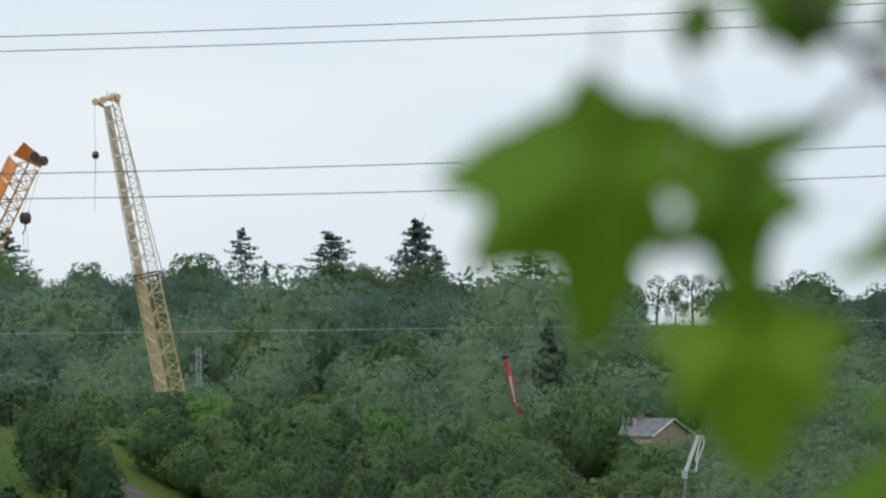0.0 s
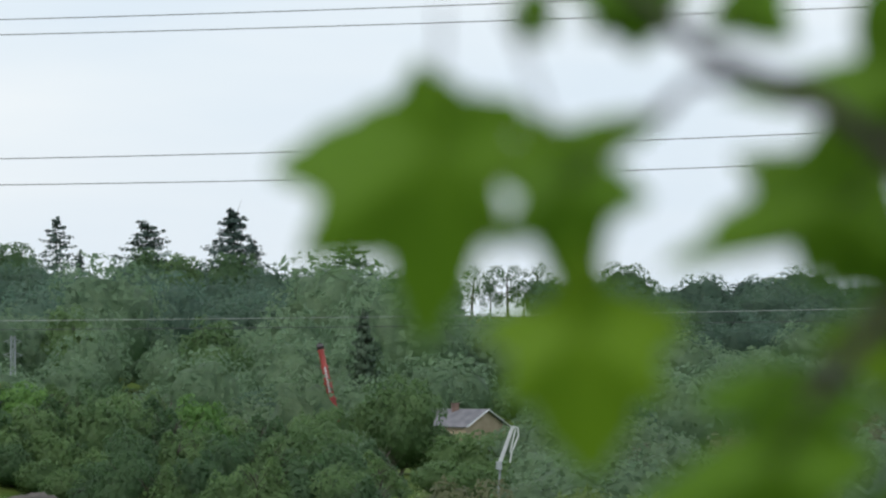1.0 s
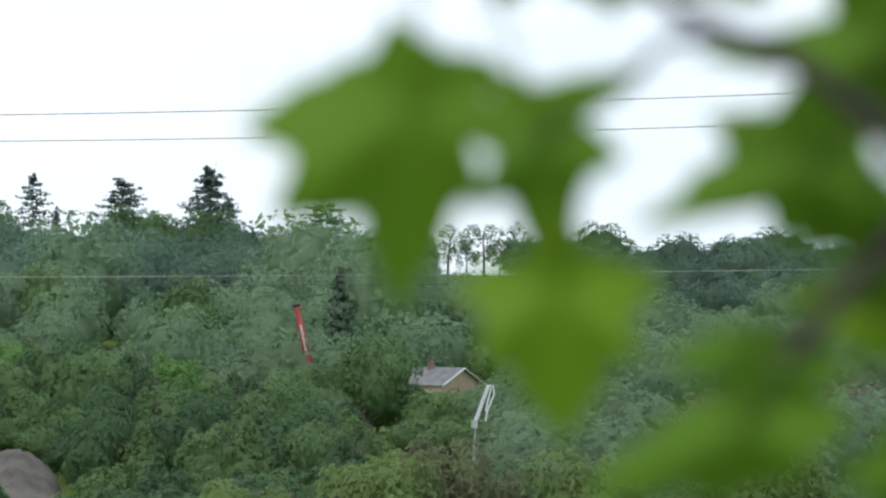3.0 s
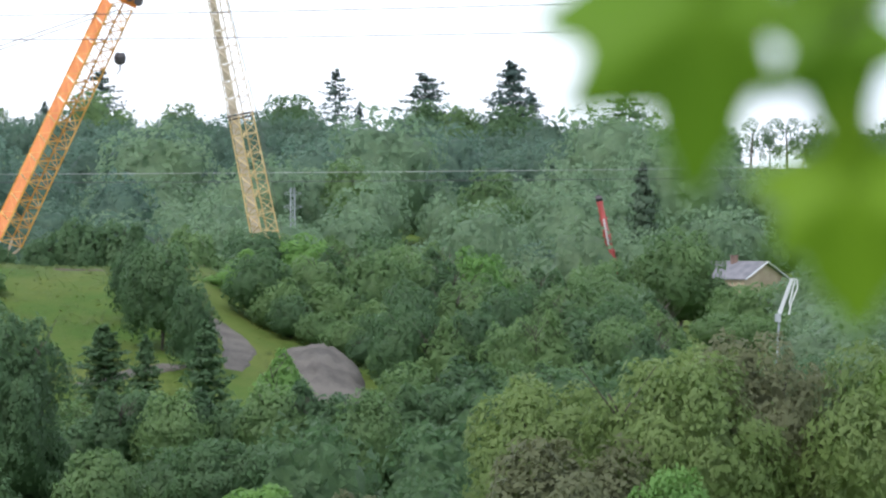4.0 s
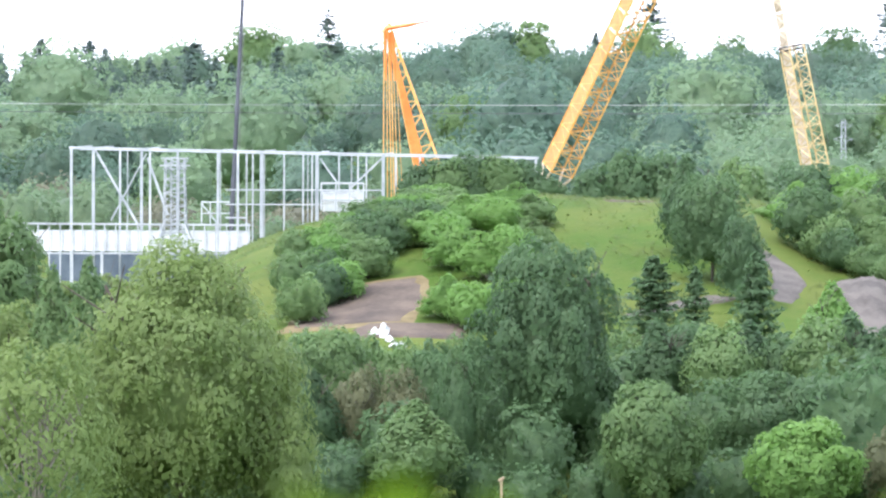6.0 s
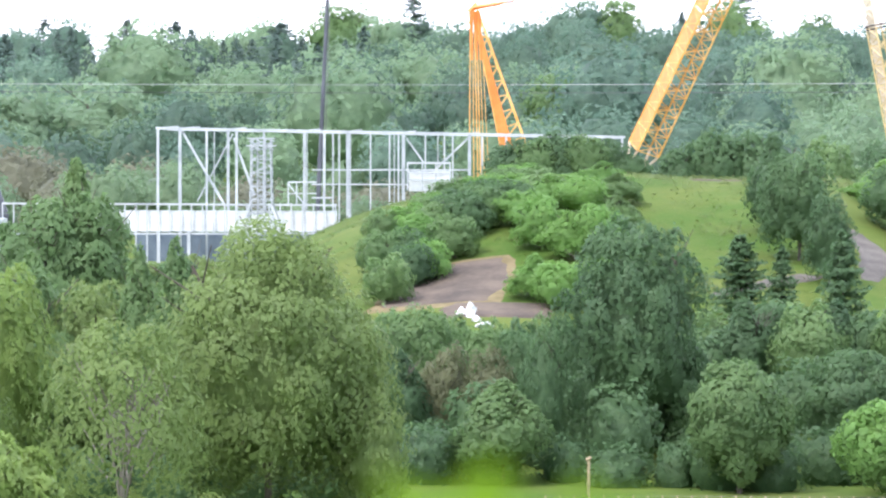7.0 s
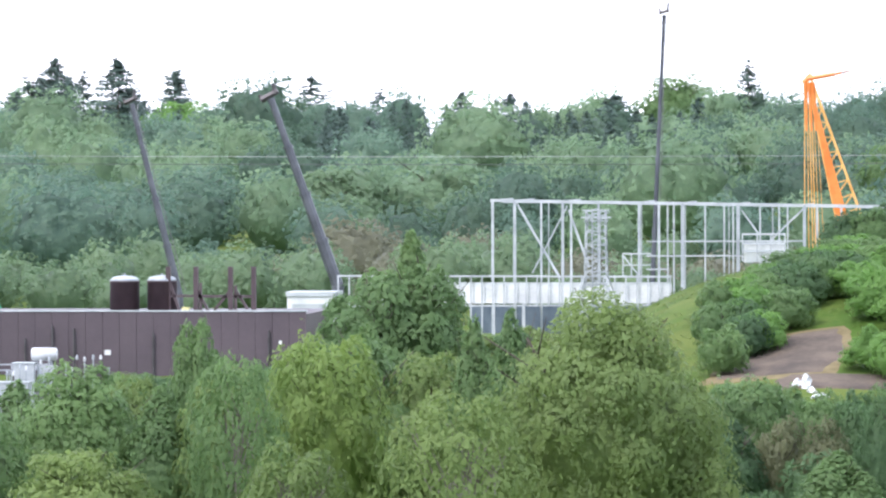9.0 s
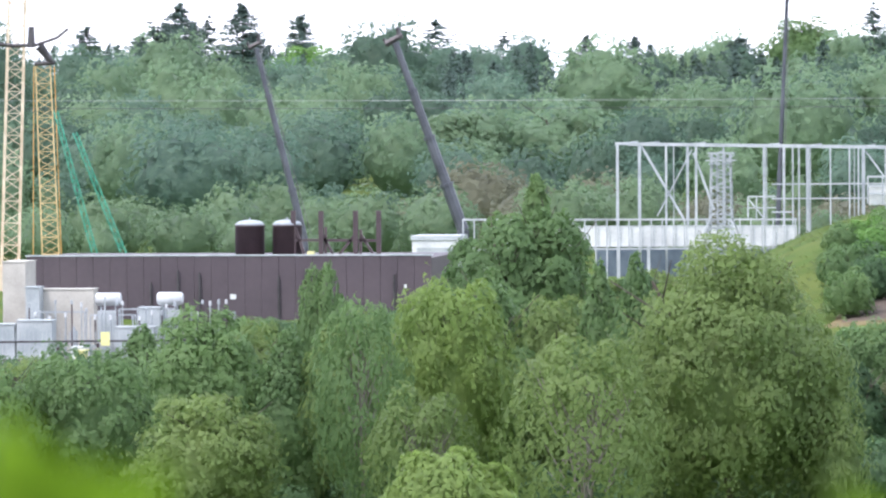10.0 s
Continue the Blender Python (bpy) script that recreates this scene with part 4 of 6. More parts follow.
def mound_grass():
    """Tufts and tall stems that roughen the grass of the mound."""
    rng = np.random.default_rng(11)
    n = 26000
    b, d = rng.uniform(-960, 420, n), rng.uniform(492, 612, n)
    z = ground_z(b, d)
    patch = np.array([noise.noise(Vector((x * 0.012, y * 0.06, 0))) for x, y in zip(b, d)])
    keep = patch + rng.uniform(-0.4, 0.4, n) > -0.1
    bare = ((b > -640) & (b < -385) & (d > 505) & (d < 548)) | ((b > 165) & (b < 285) & (d > 510) & (d < 575))
    keep &= ~bare
    b, d, z = b[keep], d[keep], z[keep]
    p = np.stack([d * np.sin(b * 1e-4), d * np.cos(b * 1e-4), z + 0.15], 1)
    v, f, m = leaf_cards(rng, p, np.tile((0.0, -0.3, 1.6), (len(p), 1)), 0.42, -2.5, (0.25, 0.6))
    ob = new("grass", quick_mesh("grass", v, f, LEAF["grass"], m))
    tagged(ob, "long uneven grass with straw-coloured stems on the mound", "grass", kind="stuff")


mound_grass()


# ---- cranes ----
def lattice(g, p, q, w0, w1, panels, chord=0.09, lace=0.05, side=(1, 0, 0), twist=0.0):
    """A square lattice boom from p to q: four chords and zigzag lacing on each side."""
    p, q = np.array(p, float), np.array(q, float)
    u = (q - p) / np.linalg.norm(q - p)
    s = np.array(side, float)
    s -= u * s.dot(u)
    s /= np.linalg.norm(s)
    t = np.cross(u, s)
    c, n = math.cos(twist), math.sin(twist)
    s, t = s * c + t * n, t * c - s * n
    cor = lambda k, i: p + (q - p) * (i / panels) + (w0 + (w1 - w0) * i / panels) / 2 * (s * (1, 1, -1, -1)[k % 4] + t * (1, -1, -1, 1)[k % 4])
    for k in range(4):
        g.tube(cor(k, 0), cor(k, panels), chord, chord, 4)
        for i in range(panels):
            a, b = (k, k + 1) if i % 2 else (k + 1, k)
            g.tube(cor(a, i), cor(b, i + 1), lace, lace, 4, False)
            if i % 2 == 0:
                g.tube(cor(k, i), cor(k + 1, i), lace, lace, 4, False)
    return g, cor


def pulley(g, c, r, w):
    c = np.array(c, float)
    return g.tube(c - (0, w / 2, 0), c + (0, w / 2, 0), r, r, 14)


def big_crane():
    foot = at(-170, 0, 668)
    foot[2] = float(ground_z(-170, 668))
    crane = thing("crawler_crane", foot, "orange and yellow lattice crawler crane standing behind the mound", "crane")
    p, q = at(-172, -150, 668), at(40, 300, 660)
    u = (q - p) / np.linalg.norm(q - p)
    side = np.array((u[2], 0, -u[0]))
    g, cor = lattice(Geo(), p + u * 2.5, q, 2.9, 2.7, 24, 0.15, 0.085, side, 0.5)
    boom = part("boom", g, YELLOW, crane, "yellow lattice boom")
    a0, a1, b0, b1 = cor(2, 0), cor(2, 24), cor(3, 0), cor(3, 24)
    inw = np.cross(a1 - a0, b0 - a0)
    inw /= np.linalg.norm(inw)
    for i in range(12):
        s0, s1 = i / 12 + 0.004, (i + 1) / 12 - 0.004
        c4 = [a0 + (a1 - a0) * s0, a0 + (a1 - a0) * s1, b0 + (b1 - b0) * s1, b0 + (b1 - b0) * s0]
        part("boom_panel", Geo().add(c4 + [c + inw * 0.05 for c in c4], [(0, 1, 2, 3), (7, 6, 5, 4), (0, 4, 5, 1), (1, 5, 6, 2), (2, 6, 7, 3), (3, 7, 4, 0)]), ORANGE, boom)
    g = Geo()
    for k in range(4):
        g.tube(cor(k, 0), p + side * (0.9 if k in (0, 1) else -0.9), 0.16, 0.2, 6)
    g.box(p - (1.3, 0.5, 0.5), p + (1.3, 0.5, 0.4))
    part("boom_foot", g, PALE_YELLOW, crane)
    g = Geo()
    head = q + u * 0.3
    g.add([head - side * 1.5 + (0, dy, 0) for dy in (-1.1, 1.1)] + [head + side * 2.2 + (0, dy, 0) for dy in (-1.1, 1.1)]
          + [head - side * 1.0 + u * 1.9 + (0, dy, 0) for dy in (-1.1, 1.1)] + [head + side * 1.9 + u * 1.2 + (0, dy, 0) for dy in (-1.1, 1.1)],
          [(0, 2, 6, 4), (1, 5, 7, 3), (4, 6, 7, 5), (0, 1, 3, 2), (2, 3, 7, 6), (0, 4, 5, 1)])
    headob = part("boom_head", g, ORANGE, crane)
    for k in (-0.4, 0.8):
        part("sheave", pulley(Geo(), head + side * (1.3 + k) + u * 0.9, 0.55, 2.5), DARK_STEEL, headob)
    hook = at(43, 203, 660)
    part("hook_rope", Geo().tube(head + side * 2.0, hook + (0.3, 0, 0.5), 0.03).tube(head + side * 1.4, hook + (-0.3, 0, 0.5), 0.03), ROPE, crane)
    g = Geo()
    g.lathe(hook - (0, 0, 0.8), [(0.25, 0), (0.62, 0.25), (0.7, 0.9), (0.5, 1.4)], 10)
    g.tube(hook - (0, 0, 0.7), hook - (0, 0, 1.5), 0.12)
    g.tube(hook - (0.05, 0, 1.5), hook - (0.35, 0, 1.9), 0.09)
    part("hook_block", g, DARK_STEEL, crane, "dark hook block")
    part("load_line", Geo().tube(hook - (0.2, 0, 1.5), at(40, 140, 660), 0.03).tube(hook - (-0.2, 0, 1.5), at(47, 140, 660), 0.03), ROPE, crane)
    # back mast with its rope bundle
    t, m0 = at(-455, 128, 672), at(-385, -135, 672)
    um = (m0 - t) / np.linalg.norm(m0 - t)
    sm = np.array((-um[2], 0, um[0]))
    g = Geo()
    for dy in (-0.9, 0.9):
        L = [t + sm * -0.25 + (0, dy, 0), m0 - sm * 1.3 + (0, dy, 0)]
        R = [t + sm * 0.25 + (0, dy, 0), m0 + sm * 1.75 - um * 1.4 + (0, dy, 0)]
        g.tube(*L, 0.16)
        g.tube(*R, 0.16)
        for i in range(19):
            s0, s1 = i / 19, (i + 1) / 19
            a, b = (L, R) if i % 2 else (R, L)
            g.tube(a[0] + (a[1] - a[0]) * s0, b[0] + (b[1] - b[0]) * s1, 0.085)
    for i in range(14):
        s = i / 13
        g.tube(L[0] + (L[1] - L[0]) * s, L[0] + (L[1] - L[0]) * s - (0, 1.8, 0), 0.07)
    g.tube(m0 - sm * 1.3, m0 + um * 2.2, 0.2).tube(m0 + sm * 1.7 - um * 1.4, m0 + um * 2.2, 0.16)
    mast = part("mast", g, YELLOW, crane, "yellow lattice back mast")
    g = Geo()
    lo, hi = 0.03, 0.98
    a, b = L[0] + (L[1] - L[0]) * lo, L[0] + (L[1] - L[0]) * hi
    c, d = a + sm * 0.3, b + sm * 1.5
    g.add([a - (0, 2.0, 0), b - (0, 2.0, 0), d - (0, 2.0, 0), c - (0, 2.0, 0), a - (0, 1.95, 0), b - (0, 1.95, 0), d - (0, 1.95, 0), c - (0, 1.95, 0)],
          [(0, 1, 2, 3), (7, 6, 5, 4), (0, 4, 5, 1), (1, 5, 6, 2), (2, 6, 7, 3), (3, 7, 4, 0)])
    part("mast_panel", g, ORANGE, mast)
    g = Geo()
    g.tube(at(-466, 124, 672), at(-452, 140, 672), 0.4, 0.35, 6)
    g.tube(at(-462, 132, 672), at(-412, 140, 671), 0.34, 0.28, 6)
    g.tube(at(-412, 140, 671), at(-385, 146, 670), 0.2, 0.1, 6)
    part("mast_head", g, ORANGE, crane)
    for b0, b1, w in ((-464, -465, 0.08), (-460, -457, 0.07), (-457, -450, 0.09), (-453, -445, 0.09), (-450, -438, 0.06), (-446, -430, 0.05)):
        part("mast_rope", Geo().tube(at(b0, 122, 671), at(b1, -175, 671), w), YELLOW, mast)
    g = Geo()
    for b0, b1 in ((-463, -461), (-456, -452), (-450, -444)):
        g.tube(at(b0, 126, 671), at(b1, 40, 671), 0.3, 0.14, 6)
    part("mast_strut", g, ORANGE, mast)
    for k, o in ((0, 0), (1, 9)):
        part("pendant", Geo().tube(at(-400, 142 - o * 0.4, 670), at(38, 296 - o, 660), 0.075), ROPE, crane)
    # the superstructure stands hidden behind the mound
    f = np.array(foot)
    g = Geo()
    for x in (-4.2, 2.6):
        g.box(f + (x, -5, 0), f + (x + 1.5, 5, 1.5))
    part("crawler_track", g, DARK_STEEL, crane)
    part("superstructure", Geo().box(f + (-14, -1.8, 1.5), f + (2.5, 1.8, 4.0)), ORANGE, crane)
    part("boom_hinge", Geo().tube(f + (0.5, 0, 3.0), p, 0.6, 0.5, 8), YELLOW, crane)
    part("mast_hinge", Geo().tube(f + (-13, 0, 3.0), m0 + um * 2.2, 0.6, 0.4, 8), YELLOW, crane)


def pale_crane():
    foot = at(335, 0, 705)
    foot[2] = float(ground_z(335, 705))
    crane = thing("crawler_crane", foot, "pale yellow lattice crawler crane rising above the thicket", "crane")
    p, q = at(305, -140, 705), at(195, 402, 700)
    u = (q - p) / np.linalg.norm(q - p)
    side = np.array((u[2], 0, -u[0]))
    k = 0.45
    mid = p + (q - p) * k
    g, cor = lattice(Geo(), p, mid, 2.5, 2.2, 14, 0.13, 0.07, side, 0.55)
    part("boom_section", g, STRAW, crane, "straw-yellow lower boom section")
    # upper section: the sun on it is painted as a paler yellow
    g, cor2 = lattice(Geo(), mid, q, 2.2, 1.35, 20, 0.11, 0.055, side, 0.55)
    part("boom_section", g, PALE_YELLOW, crane, "upper boom section, sunlight put into its pale colour")
    for cc, n in ((cor, 14), (cor2, 20)):
        a0, a1, b0, b1 = cc(0, 0), cc(0, n), cc(3, 0), cc(3, n)
        lo = (a0 * 0.62 + b0 * 0.38, a1 * 0.62 + b1 * 0.38)
        for i in range(n // 2):
            s0, s1 = 2 * i / n + 0.004, (2 * i + 2) / n - 0.004
            c4 = [lo[0] + (lo[1] - lo[0]) * s0, lo[0] + (lo[1] - lo[0]) * s1, b0 * 0.9 + a0 * 0.1 + (b1 * 0.9 + a1 * 0.1 - b0 * 0.9 - a0 * 0.1) * s1, b0 * 0.9 + a0 * 0.1 + (b1 * 0.9 + a1 * 0.1 - b0 * 0.9 - a0 * 0.1) * s0]
            part("walkway_panel", Geo().add(c4 + [c + (0, 0.05, 0) for c in c4], [(0, 1, 2, 3), (7, 6, 5, 4), (0, 4, 5, 1), (1, 5, 6, 2), (2, 6, 7, 3), (3, 7, 4, 0)]), PALE_YELLOW, crane)
    g = Geo()
    g.tube(mid - side * 1.7, mid + side * 1.7, 0.2).tube(mid - side * 1.6 - u * 0.4, mid + side * 1.6 - u * 0.4, 0.14)
    part("boom_joint", g, DARK_STEEL, crane)
    g = Geo()
    g.tube(q - side * 1.0, q - side * 1.9 + u * 0.7, 0.22, 0.16, 6)
    g.tube(q + side * 0.8, q + side * 0.9 + u * 1.0, 0.3, 0.4, 8)
    g.tube(q - side * 1.9 + u * 0.7, q + side * 0.9 + u * 1.1, 0.35, 0.45, 8)
    g.tube(q - side * 0.2 + u * 0.9, q - side * 0.2 + u * 1.8, 0.08)
    head = part("boom_head", g, PALE_YELLOW, crane)
    for o in (-1.9, -0.9, 0.3, 0.95):
        part("sheave", pulley(Geo(), q + side * o + u * 0.75, 0.42, 0.9), STRAW, head)
    ball = at(167, 314, 700)
    part("hook_rope", Geo().tube(q - side * 2.0 + u * 0.6, ball, 0.03), ROPE, crane)
    part("hook_ball", Geo().lathe(ball - (0, 0, 0.55), [(0.1, 0), (0.38, 0.15), (0.46, 0.5), (0.38, 0.85), (0.1, 1.0)], 12), DARK_STEEL, crane, "dark headache ball", True)
    part("tag_line", Geo().tube(ball - (0, 0, 0.5), at(165, 212, 700), 0.045, 0.03), ROPE, crane)
    for o, e in ((0, 0), (8, 25)):
        part("pendant", Geo().tube(q + side * 0.9 + u * 0.6, at(285 + o, 100 - e, 704), 0.035).tube(at(285 + o, 100 - e, 704), at(322 + o, -110, 706), 0.035), ROPE, crane)
    f = np.array(foot)
    part("crawler_track", Geo().box(f + (-4, -4, 0), f + (-2.5, 4, 1.4)).box(f + (2.5, -4, 0), f + (4, 4, 1.4)), DARK_STEEL, crane)
    part("superstructure", Geo().box(f + (-3, -1.7, 1.4), f + (8, 1.7, 3.6)), PALE_YELLOW, crane)
    part("boom_hinge", Geo().tube(f + (-0.3, 0, 3), p, 0.6, 0.9, 8), YELLOW, crane)


def telescopic(b0, e0, b1, e1, d, r0, r1, mat, label, head=True, rope=True, hook=0):
    """A mobile crane with a telescopic boom of nested sections, from the foot (b0, e0) to the tip (b1, e1)."""
    p, q = at(b0, e0, d), at(b1, e1, d)
    foot = p.copy()
    foot[2] = float(ground_z(b0, d))
    cr = thing("mobile_crane", foot, label, "crane")
    u = (q - p) / np.linalg.norm(q - p)
    side = np.array((u[2], 0, -u[0]))
    n = 4
    for i in range(n):
        r = r0 + (r1 - r0) * i / (n - 1)
        a, c = p + (q - p) * (i / n), p + (q - p) * ((i + 1) / n)
        g = Geo().tube(a, c, r * 1.2, r * 1.2, 8)
        g.tube(c - u * 0.35, c, r * 1.42, r * 1.42, 8)
        part("boom_section", g, mat, cr)
    if head:
        g = Geo()
        g.tube(q - side * r1 * 3 + u * 0.2, q + side * r1 * 3.2 + u * 0.6, r1 * 1.3, r1, 6)
        g.tube(q + side * r1 * 2 + u * 0.3, q + side * r1 * 2.6 + u * 1.6, r1 * 1.1, r1 * 0.7, 6)
        g.tube(q - side * r1 * 2.6, q - side * r1 * 3.2 + u * 0.9, r1 * 0.9, r1 * 0.6, 6)
        part("boom_head", g, DARK_STEEL, cr)
    if rope:
        part("hoist_rope", Geo().tube(q + side * r1 * 1.4, p + side * (r0 * 2.4), 0.05), ROPE, cr)
    if hook:
        h = q + side * r1 * 3 - (0, 0, hook)
        part("hook_rope", Geo().tube(q + side * r1 * 3, h, 0.03), ROPE, cr)
        part("hook_block", Geo().lathe(h - (0, 0, 0.9), [(0.1, 0), (0.3, 0.2), (0.34, 0.7), (0.2, 0.95)], 8), DARK_STEEL, cr)
    part("chassis", Geo().box(foot + (-4, -1.3, 0.5), foot + (4, 1.3, 1.6)).tube(foot + (0, 0, 1.6), p, 0.8, r0 * 1.3, 8), mat, cr)
    for x in (-3, -1, 1, 3):
        part("wheel", pulley(Geo(), foot + (x, -1.2, 0.55), 0.55, 0.5), DARK_STEEL, cr)
    return cr


big_crane()
pale_crane()
telescopic(-735, -260, -712, 246, 730, 0.28, 0.2, GREY_BOOM, "slim grey telescopic crane boom behind the steel frame")
telescopic(-1290, -232, -1408, 100, 690, 0.62, 0.36, GREY_BOOM, "dark grey telescopic mobile crane boom", True, False)
telescopic(-1572, -240, -1654, 92, 680, 0.38, 0.26, GREY_BOOM, "slim dark telescopic mobile crane boom", True, True)
red_crane = telescopic(916, -165, 891, -50, 800, 0.5, 0.36, RED, "red telescopic crane boom with a white lettered strip", False, False)
g = Geo()
p, q = at(907, -126, 799), at(898, -80, 799)
for i in range(9):
    c = p + (q - p) * (i / 9)
    g.tube(c, c + (q - p) * 0.075, 0.2, 0.2, 4)
part("lettering_bar", g, WHITE_PANEL, red_crane, "illegible white lettering")
part("boom_head", Geo().tube(at(884, -46, 800), at(896, -44, 800), 0.5, 0.4, 6).tube(at(889, -50, 800), at(889, -38, 800), 0.3, 0.2, 6), DARK_STEEL, red_crane)


def left_cranes():
    foot = at(-2085, 0, 665)
    foot[2] = float(ground_z(-2085, 665))
    cr = thing("crawler_crane", foot, "pale lattice crane boom behind the brown hall", "crane")
    g, c = lattice(Geo(), at(-2092, -330, 665), at(-2072, 250, 665), 2.0, 1.9, 30, 0.11, 0.06, (1, 0, 0), 0.3)
    part("boom", g, PALE_YELLOW, cr)
    part("superstructure", Geo().box(foot + (-4, -2, 0), foot + (4, 2, 3)), PALE_YELLOW, cr)
    foot = at(-2026, 0, 660)
    foot[2] = float(ground_z(-2026, 660))
    cr = thing("crawler_crane", foot, "yellow lattice mast behind the brown hall", "crane")
    g, c = lattice(Geo(), at(-2017, -330, 660), at(-2030, 62, 660), 2.0, 1.7, 26, 0.09, 0.05, (1, 0, 0), 0.2)
    part("mast", g, STRAW, cr)
    g = Geo()
    g.line([at(-2112, 102, 660), at(-2080, 98, 660), at(-2040, 100, 660), at(-2005, 112, 660), at(-1985, 128, 660)], 0.28, 0.16, 6)
    g.tube(at(-2050, 95, 660), at(-2050, 132, 660), 0.5, 0.35, 8)
    g.tube(at(-2036, 98, 660), at(-2012, 66, 660), 0.6, 0.3, 8)
    g.tube(at(-2045, 66, 660), at(-2008, 68, 660), 0.3, 0.25, 6)
    part("mast_head", g, DARK_STEEL, cr, "dark sheave head with cross arms")
    part("mast_rope", Geo().tube(at(-2010, 62, 660), at(-2000, -280, 660), 0.06).tube(at(-2046, 62, 660), at(-2050, -280, 660), 0.05), YELLOW, cr)
    part("superstructure", Geo().box(foot + (-3, -2, 0), foot + (4, 2, 3)), YELLOW, cr)
    for b0, e0, b1, e1 in ((-2008, -18, -1940, -275), (-1975, -55, -1888, -275)):
        foot = at(b1, 0, 650)
        foot[2] = float(ground_z(b1, 650))
        cr = thing("lattice_crane", foot, "thin green lattice crane boom behind the brown hall", "crane", "green booms")
        g, c = lattice(Geo(), at(b1, e1, 650), at(b0, e0, 650), 0.6, 0.45, 24, 0.035, 0.022, (1, 0, 0), 0.4)
        part("boom", g, GREEN_BOOM, cr)
        part("boom_foot", Geo().tube(at(b1, e1, 650), foot, 0.4, 0.5, 6), GREEN_BOOM, cr)


left_cranes()


# ---- steel frame hall ----
FY = 655.0  # the front of the frame lies on this line


def steel_frame():
    foot = on(-700, 0, FY)
    foot[2] = float(ground_z(-700, FY)) - 0.3
    hall = thing("steel_frame_building", foot, "half-built hall of galvanised steel columns, beams and braces", "building")

    def pt(b, e, back=0.0):
        q = on(b, e, FY)
        return q + (0, back, 0)

    def post(b, e0, e1, w, back=0.0, mat=WHITE_STEEL):
        part("column", Geo().tube(pt(b, e0, back), pt(b, e1, back), w * 0.48), mat, hall)

    def beam(b0, e0, b1, e1, w, back=0.0, nm="beam", mat=WHITE_STEEL):
        part(nm, Geo().tube(pt(b0, e0, back), pt(b1, e1, back), w * 0.5), mat, hall)

    top = lambda b: -81 - (b + 1018) * 0.018
    for b, w in ((-1016, 0.42), (-977, 0.5), (-930, 0.34), (-892, 0.46), (-877, 0.36), (-757, 0.46), (-722, 0.40), (-680, 0.58), (-582, 0.58), (-465, 0.5), (-400, 0.3), (-330, 0.4), (-260, 0.4), (-195, 0.4)):
        post(b, -318, top(b), w, 0.0, GALV if w > 0.45 else WHITE_STEEL)
    for b in (-837, -714, -703, -647, -613, -597, -549, -515, -500, -447):
        post(b, -318, top(b) - 1, 0.26, 7.0)
    beam(-1020, top(-1020), -190, top(-190), 0.42)
    beam(-1010, top(-1010) - 3, -200, top(-200) - 3, 0.3, 7.0)
    for b in (-1016, -977, -892, -757, -680, -582, -465):
        part("tie_beam", Geo().tube(pt(b, top(b)), pt(b, top(b), 24), 0.12), GALV, hall)
    beam(-1010, top(-1010) - 3, -200, top(-200) - 3, 0.3, 24.0)
    for b in (-950, -860, -780, -700, -620, -540, -460):
        post(b, -318, top(b) - 3, 0.17, 24.0, GALV)
    for a in ((-974, -86, -898, -218, 0.36, 0.3), (-893, -92, -956, -212, 0.22, 7.0), (-882, -98, -846, -200, 0.36, 0.3), (-578, -97, -546, -142, 0.24, 0.3), (-467, -97, -532, -160, 0.3, 0.3)):
        beam(a[0], a[1], a[2], a[3], a[4], a[5], "brace", WHITE_STEEL if a[4] > 0.23 else GALV)
    for b0, b1, e in ((-752, -470, -156), (-752, -582, -182), (-752, -715, -206)):
        beam(b0, e, b1, e, 0.24, 7.0, "rail")
    # white stair cage in the middle and the white box by the mound
    for b in (-785, -770, -757):
        post(b, -215, -176, 0.2, -0.6)
    beam(-786, -176, -735, -176, 0.22, -0.6, "rail")
    beam(-784, -180, -758, -213, 0.2, -0.6, "brace")
    beam(-786, -196, -735, -196, 0.16, -0.6, "rail")
    for e in (-142, -158, -172):
        beam(-575, e, -498, e, 0.3, -0.5, "rail")
    for b in (-574, -548, -524, -499):
        post(b, -190, -142, 0.24, -0.5)
    lo, hi = pt(-572, -192, 0.2), pt(-500, -160, 1.2)
    part("infill_panel", Geo().box(lo, hi), WHITE_PANEL, hall)
    # raised white deck along the front
    lo, hi = pt(-1180, -262, -2.6), pt(-697, -226, -2.3)
    part("deck_panel", Geo().box((lo[0], lo[1], lo[2]), (hi[0], hi[1], hi[2])), WHITE_PANEL, hall)
    beam(-1285, -213, -696, -216, 0.3, -3.0, "handrail")
    beam(-1285, -266, -696, -266, 0.3, -3.0, "deck_edge")
    b = -1284
    while b < -695:
        post(b, -318 if int(b) % 5 == 0 else -266, -213, 0.22, -3.0)
        b += 19.5
    for b in (-1010, -957, -845, -715):
        post(b, -318, -262, 0.5, -3.2)
    lo, hi = pt(-1060, -318, 4.0), pt(-700, -270, 4.4)
    part("lower_wall", Geo().box((lo[0], lo[1], lo[2]), (hi[0], hi[1], hi[2])), BLUE_PANEL, hall)
    # low white cabin at the deck's end
    lo, hi = pt(-1372, -320, -4.0), pt(-1290, -241, 3.0)
    cab = thing("site_cabin", ((lo[0] + hi[0]) / 2, (lo[1] + hi[1]) / 2, lo[2]), "flat white site cabin beside the steel frame", "cabin")
    part("body", Geo().box((lo[0], lo[1], lo[2]), (hi[0], hi[1], hi[2] - 0.5)), WHITE_PANEL, cab)
